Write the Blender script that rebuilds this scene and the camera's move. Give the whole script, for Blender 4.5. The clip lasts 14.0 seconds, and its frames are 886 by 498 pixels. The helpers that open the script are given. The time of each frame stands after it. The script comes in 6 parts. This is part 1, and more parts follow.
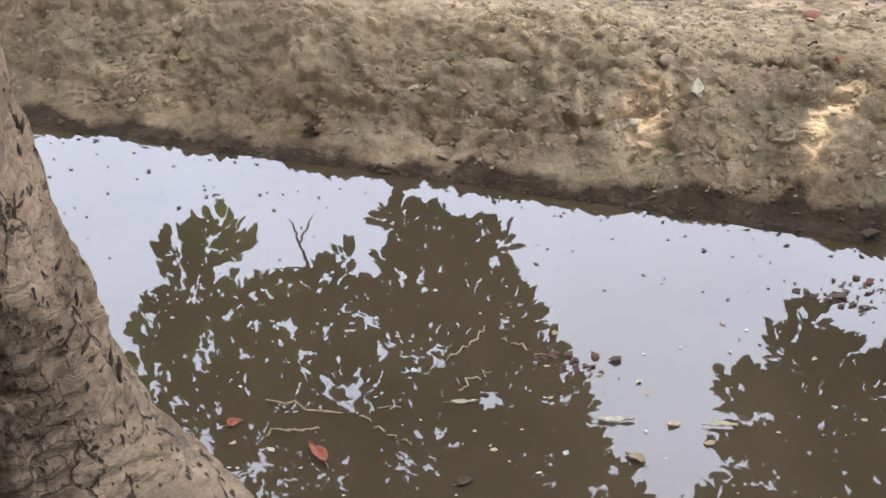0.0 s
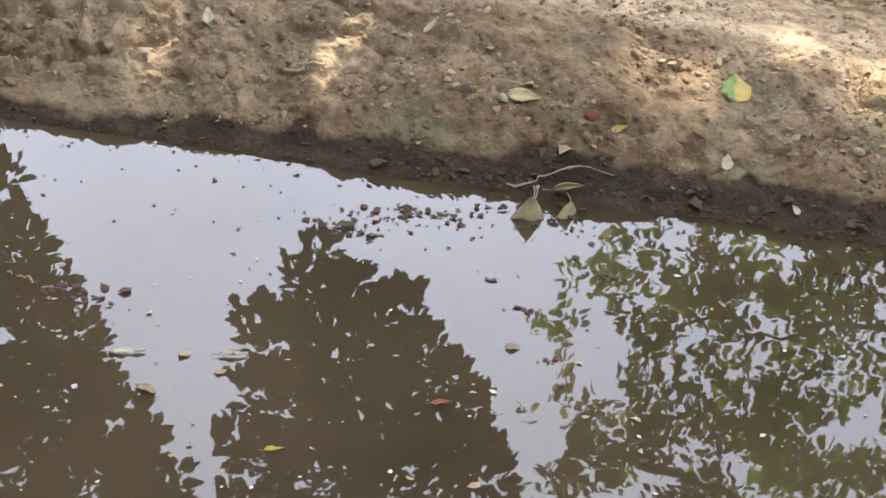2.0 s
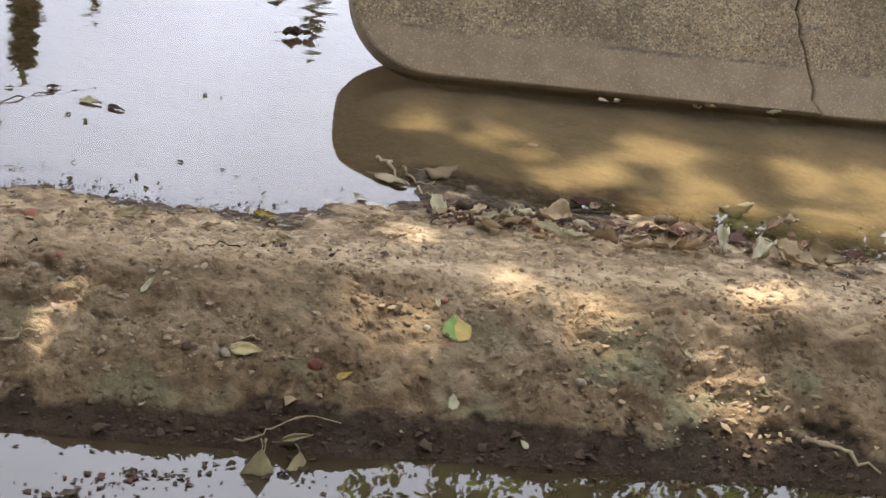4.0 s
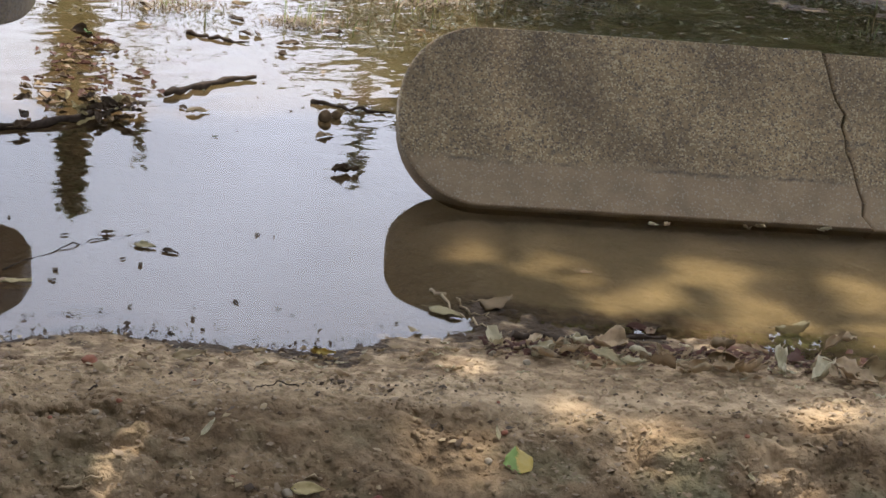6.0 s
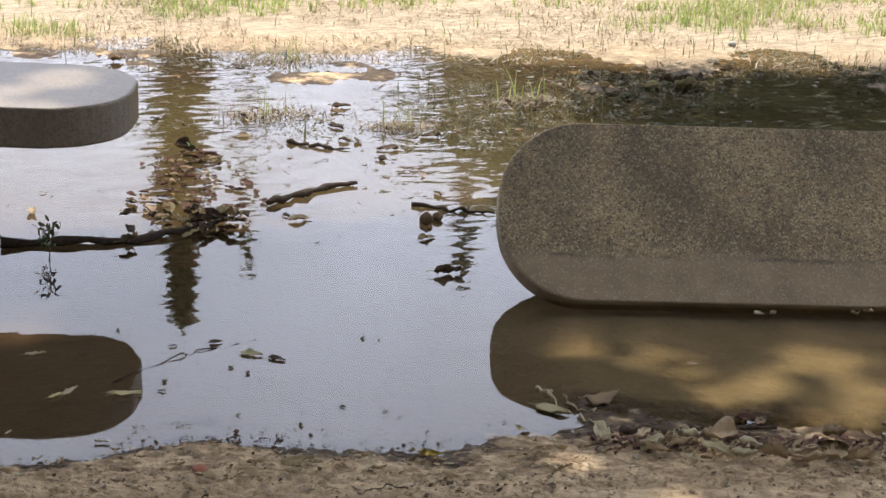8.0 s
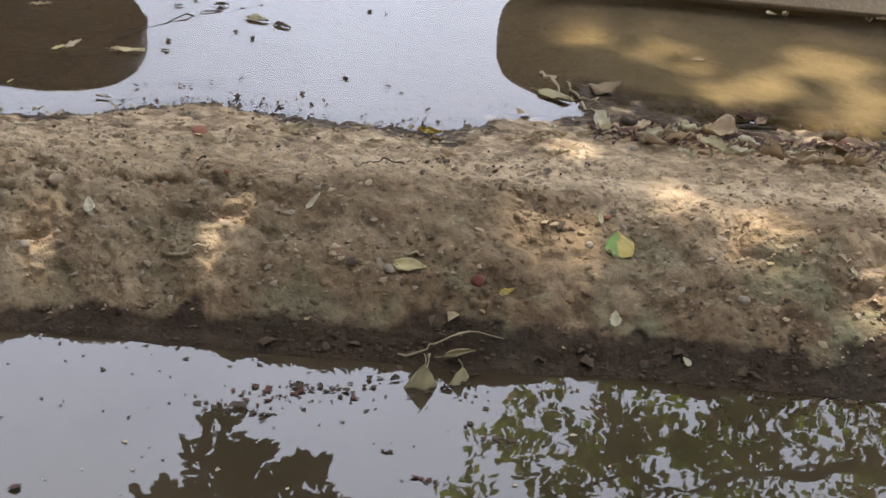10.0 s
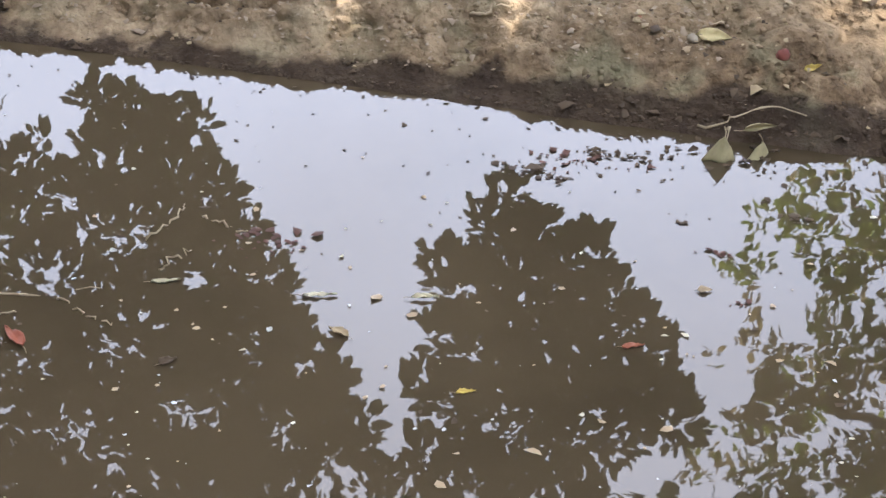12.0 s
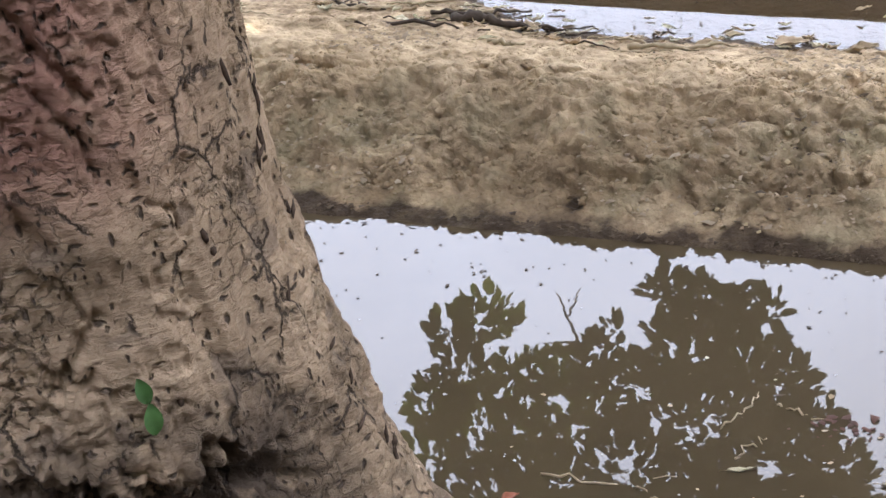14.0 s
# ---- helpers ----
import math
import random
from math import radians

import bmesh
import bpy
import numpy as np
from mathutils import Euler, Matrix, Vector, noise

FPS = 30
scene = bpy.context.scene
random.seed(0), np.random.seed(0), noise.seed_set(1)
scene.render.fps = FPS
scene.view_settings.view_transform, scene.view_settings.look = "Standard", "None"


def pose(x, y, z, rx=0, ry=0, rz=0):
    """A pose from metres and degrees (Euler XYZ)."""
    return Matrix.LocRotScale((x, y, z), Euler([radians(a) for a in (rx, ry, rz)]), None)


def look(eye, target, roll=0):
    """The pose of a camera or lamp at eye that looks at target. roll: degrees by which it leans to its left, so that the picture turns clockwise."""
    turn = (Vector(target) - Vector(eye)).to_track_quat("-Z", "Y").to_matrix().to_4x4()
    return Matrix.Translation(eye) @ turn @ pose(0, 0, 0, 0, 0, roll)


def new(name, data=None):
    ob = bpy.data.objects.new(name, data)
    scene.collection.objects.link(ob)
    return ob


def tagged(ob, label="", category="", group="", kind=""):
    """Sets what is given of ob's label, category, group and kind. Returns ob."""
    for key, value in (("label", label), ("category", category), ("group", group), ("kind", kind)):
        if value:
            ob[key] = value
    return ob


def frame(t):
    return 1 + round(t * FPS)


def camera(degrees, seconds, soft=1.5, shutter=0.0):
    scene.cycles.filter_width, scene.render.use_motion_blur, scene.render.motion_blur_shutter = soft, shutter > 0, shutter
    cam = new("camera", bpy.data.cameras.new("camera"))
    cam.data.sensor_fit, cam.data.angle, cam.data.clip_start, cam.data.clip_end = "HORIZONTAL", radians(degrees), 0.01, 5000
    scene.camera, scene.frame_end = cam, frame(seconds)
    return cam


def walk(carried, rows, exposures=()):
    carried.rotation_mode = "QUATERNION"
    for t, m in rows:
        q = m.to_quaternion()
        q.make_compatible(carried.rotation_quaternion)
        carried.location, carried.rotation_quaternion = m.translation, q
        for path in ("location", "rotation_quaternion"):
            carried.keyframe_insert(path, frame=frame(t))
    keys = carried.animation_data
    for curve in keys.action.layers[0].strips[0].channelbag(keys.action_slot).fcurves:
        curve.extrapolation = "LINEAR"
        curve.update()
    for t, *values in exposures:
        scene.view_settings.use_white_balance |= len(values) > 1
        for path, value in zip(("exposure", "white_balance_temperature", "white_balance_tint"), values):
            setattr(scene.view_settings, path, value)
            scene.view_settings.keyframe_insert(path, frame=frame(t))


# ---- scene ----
cam = camera(27.0, 14.0)
# seconds, eye, then yaw, pitch and lean of the hand-held camera in degrees
PATH = [
    (0.0, -0.023, -0.003, 1.735, -0.00, -32.32, -0.43),
    (0.5, -0.019, -0.005, 1.732, -5.22, -33.11, 2.20),
    (1.0, -0.009, -0.007, 1.731, -9.97, -33.35, 4.71),
    (1.5, -0.007, -0.006, 1.726, -14.07, -33.46, 6.91),
    (2.0, -0.003, 0.000, 1.726, -17.71, -33.31, 8.76),
    (2.5, 0.000, 0.003, 1.721, -20.38, -32.53, 9.75),
    (3.0, 0.008, 0.004, 1.720, -23.21, -30.36, 10.14),
    (3.5, 0.019, 0.004, 1.712, -25.37, -26.82, 9.50),
    (3.7, 0.019, 0.004, 1.712, -25.86, -25.53, 9.23),
    (5.8, 0.002, 0.012, 1.727, -23.70, -21.44, 6.18),
    (6.0, 0.002, 0.011, 1.726, -23.52, -20.59, 5.76),
    (6.5, 0.005, 0.008, 1.729, -22.64, -18.60, 4.18),
    (7.0, 0.011, 0.005, 1.728, -21.35, -16.65, 2.83),
    (7.2, 0.010, 0.004, 1.729, -20.85, -16.46, 2.49),
    (9.3, 0.013, -0.009, 1.725, -19.24, -23.60, 3.93),
    (9.5, 0.014, -0.009, 1.724, -19.48, -24.74, 4.58),
    (10.0, 0.023, -0.005, 1.725, -20.30, -27.63, 6.45),
    (10.5, 0.019, 0.002, 1.724, -20.88, -30.60, 8.26),
    (11.0, 0.010, 0.006, 1.722, -20.02, -33.49, 9.03),
    (11.5, -0.007, 0.003, 1.727, -16.77, -36.30, 8.01),
    (12.0, -0.015, 0.006, 1.721, -11.17, -35.71, 4.78),
    (12.5, -0.015, 0.002, 1.719, -5.51, -34.73, 1.07),
    (13.0, -0.017, 0.001, 1.721, -0.91, -33.50, -1.77),
    (13.5, -0.014, -0.014, 1.726, 3.87, -31.80, -4.94),
    (14.0, -0.022, -0.011, 1.731, 9.43, -29.36, -7.66),
]
EXPOSURES = [(0.0, 1.76, 6400, 11), (0.5, 1.72, 6250, 11), (1.0, 1.64, 6200, 11.5), (1.5, 1.63, 6300, 11), (2.0, 1.7, 6450, 11), (2.5, 1.71, 6500, 10.5), (3.0, 1.65, 6600, 10), (3.7, 1.25, 6720, 10), (5.8, 0.68, 6550, 10.5),
             (6.5, 0.33, 6500, 10.5), (7.2, 0.12, 6500, 10.5), (9.3, 0.92, 6500, 10), (10.0, 1.03, 6500, 10), (10.5, 1.36, 6550, 10), (11.0, 1.5, 6550, 10.5), (11.5, 1.92, 6400, 11), (12.0, 1.86, 6200, 11.5), (12.5, 1.68, 6200, 11.5), (13.5, 1.72, 6200, 11.5), (14.0, 1.83, 6350, 11.5)]
walk(cam, [(t, pose(x, y, z, 90 + pitch, 0, yaw) @ pose(0, 0, 0, 0, 0, lean)) for t, x, y, z, yaw, pitch, lean in PATH], EXPOSURES)
SKY_STRENGTH, SKY_WHITE, SUN_STRENGTH = 0.15, 17.0, 5.0

# ---- world, sun and exposure ----
SUN_EL, SUN_AZ = radians(66), radians(20)
sun_dir = Vector((math.sin(SUN_AZ) * math.cos(SUN_EL), math.cos(SUN_AZ) * math.cos(SUN_EL), math.sin(SUN_EL)))
world = bpy.data.worlds.new("sky")
scene.world = world
world.use_nodes = True
wn = world.node_tree
sky = wn.nodes.new("ShaderNodeTexSky")
sky.sky_type, sky.sun_disc, sky.sun_elevation, sky.sun_rotation = "NISHITA", False, SUN_EL, SUN_AZ
sky.dust_density, sky.air_density = 5.0, 1.0
cloud_map = wn.nodes.new("ShaderNodeTexCoord")
cloud = wn.nodes.new("ShaderNodeTexNoise")
cloud.inputs["Scale"].default_value, cloud.inputs["Detail"].default_value = 2.6, 5.0
cloud_ramp = wn.nodes.new("ShaderNodeMapRange")
cloud_ramp.inputs["From Min"].default_value, cloud_ramp.inputs["From Max"].default_value = 0.38, 0.68
cloud_ramp.inputs["To Min"].default_value, cloud_ramp.inputs["To Max"].default_value = 0.55, 0.9
cloud_mix = wn.nodes.new("ShaderNodeMix")
cloud_mix.data_type = "RGBA"
cloud_mix.inputs[7].default_value = (SKY_WHITE * 0.91, SKY_WHITE * 0.97, SKY_WHITE * 1.17, 1)
wn.links.new(cloud_map.outputs["Generated"], cloud.inputs["Vector"])
wn.links.new(cloud.outputs[0], cloud_ramp.inputs[0])
wn.links.new(cloud_ramp.outputs[0], cloud_mix.inputs[0])
wn.links.new(sky.outputs[0], cloud_mix.inputs[6])
wn.links.new(cloud_mix.outputs[2], wn.nodes["Background"].inputs[0])
wn.nodes["Background"].inputs[1].default_value = SKY_STRENGTH
sun = new("sun", bpy.data.lights.new("sun", "SUN"))
sun.data.energy, sun.data.angle, sun.data.color = SUN_STRENGTH, radians(0.8), (1.0, 0.915, 0.815)
sun.matrix_world = look(sun_dir * 30, (0, 0, 0))

# ---- plan: u runs along the bank, v across it, away from the camera ----
BANK_TURN = -16.7
BU = Vector((math.cos(radians(BANK_TURN)), math.sin(radians(BANK_TURN)), 0))
BV = Vector((-BU.y, BU.x, 0))
SHORE, PUDDLE_Z = 2.83, 0.13


def uv(x, y):
    return x * BU.x + y * BU.y, x * BV.x + y * BV.y


def xy(u, v):
    return u * BU.x + v * BV.x, u * BU.y + v * BV.y


# ---- small tools ----


def lattice(x, y, seed):
    """Smooth noise in -1..1 for arrays of places."""
    xi, yi = np.floor(x).astype(np.int64), np.floor(y).astype(np.int64)
    fx, fy = x - xi, y - yi
    fx, fy = fx * fx * fx * (fx * (fx * 6 - 15) + 10), fy * fy * fy * (fy * (fy * 6 - 15) + 10)

    def corner(i, j):
        h = (i * 374761393 + j * 668265263 + seed * 1442695041) & 0xFFFFFFFF
        h = ((h ^ (h >> 13)) * 1274126177) & 0xFFFFFFFF
        return ((h ^ (h >> 16)) & 0xFFFF) / 32767.5 - 1

    a = corner(xi, yi) * (1 - fx) + corner(xi + 1, yi) * fx
    b = corner(xi, yi + 1) * (1 - fx) + corner(xi + 1, yi + 1) * fx
    return a * (1 - fy) + b * fy


def smooth(x, a, b):
    t = np.clip((x - a) / (b - a), 0, 1)
    return t * t * (3 - 2 * t)


def part(name, bm, material, parent=None, label="", soft=True):
    """Links a bmesh as one mesh object, under a thing or a part if one is given."""
    me = bpy.data.meshes.new(name)
    bm.to_mesh(me)
    bm.free()
    me.materials.append(material)
    if soft:
        me.polygons.foreach_set("use_smooth", [True] * len(me.polygons))
    ob = new(name, me)
    ob.parent = parent
    return tagged(ob, label)


def quick_mesh(name, co, faces, material, parent=None, soft=False):
    """One mesh object from an array of places and an array of faces with equal numbers of corners."""
    me = bpy.data.meshes.new(name)
    co, faces = np.asarray(co, np.float32), np.asarray(faces, np.int32)
    k = faces.shape[1]
    me.vertices.add(len(co))
    me.vertices.foreach_set("co", co.ravel())
    me.loops.add(faces.size)
    me.loops.foreach_set("vertex_index", faces.ravel())
    me.polygons.add(len(faces))
    me.polygons.foreach_set("loop_start", np.arange(0, faces.size, k, dtype=np.int32))
    if soft:
        me.polygons.foreach_set("use_smooth", np.ones(len(faces), bool))
    me.update(calc_edges=True)
    me.materials.append(material)
    ob = new(name, me)
    ob.parent = parent
    return ob


def tube(bm, points, radii, sides=7):
    """A tapered, closed tube along points."""
    points = [Vector(p) for p in points]
    rings = []
    for i, p in enumerate(points):
        way = (points[min(i + 1, len(points) - 1)] - points[max(i - 1, 0)]).normalized()
        a = way.orthogonal().normalized() if i == 0 else (a - way * a.dot(way)).normalized()
        b = way.cross(a)
        rings.append([bm.verts.new(p + (a * math.cos(k * 2 * math.pi / sides) + b * math.sin(k * 2 * math.pi / sides)) * radii[i]) for k in range(sides)])
    for r, s in zip(rings, rings[1:]):
        for k in range(sides):
            bm.faces.new((r[k], r[(k + 1) % sides], s[(k + 1) % sides], s[k]))
    bm.faces.new(rings[0][::-1])
    bm.faces.new(rings[-1])
    return bm


def curve_points(points, steps, wobble, seed):
    """A smooth, slightly crooked line through points."""
    p = np.array(points, float)
    t = np.linspace(0, len(p) - 1, steps)
    out = np.stack([np.interp(t, range(len(p)), p[:, k]) for k in range(3)], 1)
    for _ in range(3):
        out[1:-1] = (out[:-2] + 2 * out[1:-1] + out[2:]) / 4
    r = np.random.default_rng(seed)
    out[1:-1] += r.normal(0, wobble, out[1:-1].shape)
    return out


# ---- materials ----
def material(name):
    m = bpy.data.materials.new(name)
    m.use_nodes = True
    t = m.node_tree
    return m, t, t.nodes["Principled BSDF"]


def node(t, kind, ins=None, **props):
    n = t.nodes.new(kind)
    for k, v in props.items():
        set_prop(n, k, v)
    for k, v in (ins or {}).items():
        if isinstance(v, bpy.types.NodeSocket):
            t.links.new(v, n.inputs[k])
        else:
            n.inputs[k].default_value = v
    return n


def set_prop(n, k, v):
    if k == "data_type":
        n.data_type = v
    elif k == "operation":
        n.operation = v
    elif k == "feature":
        n.feature = v
    elif k == "blend_type":
        n.blend_type = v


def texture(t, scale, detail=4.0, stretch=None, rough=0.55):
    """Noise in object space, 0..1."""
    co = node(t, "ShaderNodeTexCoord").outputs["Object"]
    if stretch:
        co = node(t, "ShaderNodeMapping", {"Vector": co, "Scale": stretch}).outputs[0]
    return node(t, "ShaderNodeTexNoise", {"Vector": co, "Scale": scale, "Detail": detail, "Roughness": rough}).outputs[0]


def ramp(t, value, a, b, lo=0.0, hi=1.0):
    return node(t, "ShaderNodeMapRange", {0: value, 1: a, 2: b, 3: lo, 4: hi}).outputs[0]


def math_node(t, op, a, b):
    return node(t, "ShaderNodeMath", {0: a, 1: b}, operation=op).outputs[0]


def mix(t, fac, a, b, blend="MIX"):
    col = lambda c: c if isinstance(c, bpy.types.NodeSocket) else (*c, 1)
    return node(t, "ShaderNodeMix", {0: fac, 6: col(a), 7: col(b)}, data_type="RGBA", blend_type=blend).outputs[2]


def bump(t, bsdf, h, strength, dist):
    b = node(t, "ShaderNodeBump", {"Height": h, "Strength": strength, "Distance": dist})
    t.links.new(b.outputs[0], bsdf.inputs["Normal"])


def soil_material():
    m, t, b = material("soil")
    pos = node(t, "ShaderNodeNewGeometry").outputs["Position"]
    z = node(t, "ShaderNodeSeparateXYZ", {0: pos}).outputs[2]
    v = node(t, "ShaderNodeVectorMath", {0: pos, 1: tuple(BV)}, operation="DOT_PRODUCT").outputs["Value"]
    u = node(t, "ShaderNodeVectorMath", {0: pos, 1: tuple(BU)}, operation="DOT_PRODUCT").outputs["Value"]
    n1, n2, n3 = texture(t, 4.5, 5), texture(t, 28, 6), texture(t, 160, 4)
    col = mix(t, ramp(t, n1, 0.35, 0.65), (0.43, 0.315, 0.187), (0.57, 0.435, 0.272))
    col = mix(t, ramp(t, n2, 0.47, 0.64, 0, 0.6), col, (0.25, 0.18, 0.11))
    col = mix(t, ramp(t, n3, 0.55, 0.75, 0, 0.15), col, (0.56, 0.44, 0.30))
    col = mix(t, ramp(t, texture(t, 11, 4), 0.5, 0.66, 0, 0.42), col, (0.24, 0.172, 0.105))
    # damp, darker earth in patches low on the bank
    damp = math_node(t, "MULTIPLY", ramp(t, texture(t, 5.5, 6, None, 0.65), 0.3, 0.5), ramp(t, v, SHORE + 0.46, SHORE + 0.14, 0.0, 0.95))
    damp = math_node(t, "MULTIPLY", damp, ramp(t, u, -0.5, 0.3, 0.75, 1.0))
    moist = math_node(t, "MULTIPLY", ramp(t, texture(t, 3.2, 5, None, 0.6), 0.34, 0.5, 0.25, 0.9), ramp(t, u, -0.8, -0.2))
    moist = math_node(t, "MULTIPLY", moist, ramp(t, v, SHORE + 0.5, SHORE + 0.36))
    damp = math_node(t, "MAXIMUM", damp, math_node(t, "MULTIPLY", moist, 0.92))
    damp = math_node(t, "MAXIMUM", damp, math_node(t, "MULTIPLY", ramp(t, v, SHORE + 0.16, SHORE + 0.07, 0.0, 0.75), ramp(t, u, -0.9, -0.3, 0.35, 1.0)))
    col = mix(t, damp, col, mix(t, ramp(t, texture(t, 36, 5), 0.42, 0.62), (0.17, 0.113, 0.062), (0.095, 0.062, 0.035)))
    # a thin green film of algae low on the bank
    film = math_node(t, "MULTIPLY", ramp(t, texture(t, 6.5, 3), 0.5, 0.66), ramp(t, u, -0.9, 0.7, 0.35, 0.85))
    film = math_node(t, "MULTIPLY", film, ramp(t, v, SHORE + 0.37, SHORE + 0.22))
    col = mix(t, film, col, (0.2, 0.185, 0.108))
    # litter-brown strip where dead leaves rot along the puddle's edge
    rot = math_node(t, "MULTIPLY", ramp(t, v, SHORE + 0.47, SHORE + 0.6), ramp(t, texture(t, 30, 5), 0.4, 0.6))
    rot = math_node(t, "MULTIPLY", rot, ramp(t, v, 5.5, 4.5, 0.0, 0.7))
    col = mix(t, rot, col, (0.16, 0.108, 0.066))
    # wet edges: up to a ragged line above either water
    edge = math_node(t, "ADD", z, ramp(t, texture(t, 9, 5), 0.3, 0.7, -0.016, 0.016))
    wet = math_node(t, "MULTIPLY", ramp(t, math_node(t, "SUBTRACT", edge, ramp(t, u, -0.75, 0.1, 0.016, 0.046)), 0.006, -0.004), ramp(t, v, 3.2, 3.0))
    ragged = math_node(t, "ADD", v, ramp(t, texture(t, 13, 7, None, 0.65), 0.3, 0.7, -0.024, 0.024))
    low_ = math_node(t, "SUBTRACT", ragged, ramp(t, u, -0.7, 0.1, 0.024, 0.062))
    wet = math_node(t, "MAXIMUM", wet, ramp(t, low_, SHORE + 0.004, SHORE - 0.004))
    wet2 = math_node(t, "MULTIPLY", ramp(t, edge, PUDDLE_Z + 0.014, PUDDLE_Z + 0.003), ramp(t, v, SHORE + 0.5, SHORE + 0.6))
    wet = math_node(t, "MAXIMUM", wet, math_node(t, "MULTIPLY", wet2, ramp(t, v, 7.9, 7.5)))
    col = mix(t, math_node(t, "MULTIPLY", wet, ramp(t, texture(t, 22, 4), 0.35, 0.65, 0.82, 0.96)), col, (0.034, 0.0225, 0.015))
    # bed of the puddle: ochre silt, darker brown towards low u, olive far out
    bed = math_node(t, "MULTIPLY", ramp(t, z, PUDDLE_Z - 0.004, PUDDLE_Z - 0.018), ramp(t, v, 3.3, 3.4))
    silt = mix(t, ramp(t, n1, 0.4, 0.62), (0.34, 0.282, 0.178), (0.25, 0.205, 0.13))
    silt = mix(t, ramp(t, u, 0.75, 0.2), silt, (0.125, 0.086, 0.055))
    silt = mix(t, math_node(t, "MULTIPLY", ramp(t, v, 5.0, 5.8), ramp(t, texture(t, 3.5, 5), 0.3, 0.5)), silt, (0.12, 0.105, 0.055))
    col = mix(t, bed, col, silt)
    # far meadow soil, bleached straw colour
    straw = mix(t, ramp(t, texture(t, 12, 6, (1, 3, 1)), 0.4, 0.62), (0.42, 0.355, 0.25), (0.29, 0.23, 0.155))
    col = mix(t, ramp(t, v, 7.5, 8.1), col, straw)
    t.links.new(col, b.inputs["Base Color"])
    t.links.new(ramp(t, wet, 0, 1, 0.95, 0.6), b.inputs["Roughness"])
    b.inputs["Specular IOR Level"].default_value = 0.06
    h = math_node(t, "ADD", math_node(t, "MULTIPLY", n2, 1.0), math_node(t, "MULTIPLY", n3, 0.06))
    h = math_node(t, "ADD", h, math_node(t, "MULTIPLY", texture(t, 60, 3), 0.3))
    bump(t, b, h, 1.0, 0.023)
    return m


def water_material(name, murky):
    """Murky: brown water that hides its bed. Else a clear, faintly stained film over the bed."""
    m, t, b = material(name)
    pos = node(t, "ShaderNodeNewGeometry").outputs["Position"]
    v = node(t, "ShaderNodeVectorMath", {0: pos, 1: tuple(BV)}, operation="DOT_PRODUCT").outputs["Value"]
    turned = node(t, "ShaderNodeMapping", {"Vector": pos, "Rotation": (0, 0, radians(12)), "Scale": (1, 2.6, 1)}).outputs[0]

    def slopes(scale, detail):
        n = node(t, "ShaderNodeTexNoise", {"Vector": turned, "Scale": scale, "Detail": detail}).outputs["Color"]
        n = node(t, "ShaderNodeVectorMath", {0: n, 1: (0.5, 0.5, 0.5)}, operation="SUBTRACT").outputs[0]
        return node(t, "ShaderNodeVectorMath", {0: n, 1: (1, 1, 0)}, operation="MULTIPLY").outputs[0]

    def times(vector, factor):
        n = node(t, "ShaderNodeVectorMath", {0: vector}, operation="SCALE")
        if isinstance(factor, bpy.types.NodeSocket):
            t.links.new(factor, n.inputs["Scale"])
        else:
            n.inputs["Scale"].default_value = factor
        return n.outputs[0]

    add = lambda p, q: node(t, "ShaderNodeVectorMath", {0: p, 1: q}, operation="ADD").outputs[0]
    if murky:
        slope = add(times(slopes(4.0, 1.0), 0.010), times(slopes(16.0, 1.0), 0.006))
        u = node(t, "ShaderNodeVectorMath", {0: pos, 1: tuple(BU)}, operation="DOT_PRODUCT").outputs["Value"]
        # murk varies at random; sunlight on its left is put into the colour
        lit_murk = math_node(t, "ADD", ramp(t, u, -0.4, 0.5, 0.25, -0.15), texture(t, 2.5, 4))
        body = node(t, "ShaderNodeBsdfDiffuse", {"Color": mix(t, ramp(t, lit_murk, 0.3, 0.75), (0.037, 0.0268, 0.0147), (0.064, 0.0462, 0.0253))})
    else:
        gust = math_node(t, "MULTIPLY", math_node(t, "ADD", ramp(t, v, 3.9, 5.2, 0.05, 0.8), ramp(t, v, 5.0, 5.9, 0.0, 1.7)), ramp(t, texture(t, 1.7, 2), 0.35, 0.6, 0.45, 1.0))
        slope = add(times(slopes(3.0, 1.0), 0.010), times(slopes(9.0, 2.0), math_node(t, "MULTIPLY", gust, 0.085)))
        clear = node(t, "ShaderNodeBsdfTransparent", {"Color": (0.87, 0.81, 0.68, 1)})
        mud = node(t, "ShaderNodeBsdfDiffuse", {"Color": (0.11, 0.08, 0.045, 1)})
        body = node(t, "ShaderNodeMixShader", {0: ramp(t, texture(t, 1.6, 3), 0.3, 0.7, 0.08, 0.25), 1: clear.outputs[0], 2: mud.outputs[0]})
    tilt = node(t, "ShaderNodeVectorMath", {0: add(slope, (0, 0, 1))}, operation="NORMALIZE").outputs[0]
    gloss = node(t, "ShaderNodeBsdfGlossy", {"Color": (1, 1, 1, 1), "Roughness": 0.012, "Normal": tilt})
    fres = node(t, "ShaderNodeFresnel", {"IOR": 1.46 if murky else 1.38, "Normal": tilt})
    out = node(t, "ShaderNodeMixShader", {0: fres.outputs[0], 1: body.outputs[0], 2: gloss.outputs[0]})
    t.links.new(out.outputs[0], t.nodes["Material Output"].inputs["Surface"])
    return m


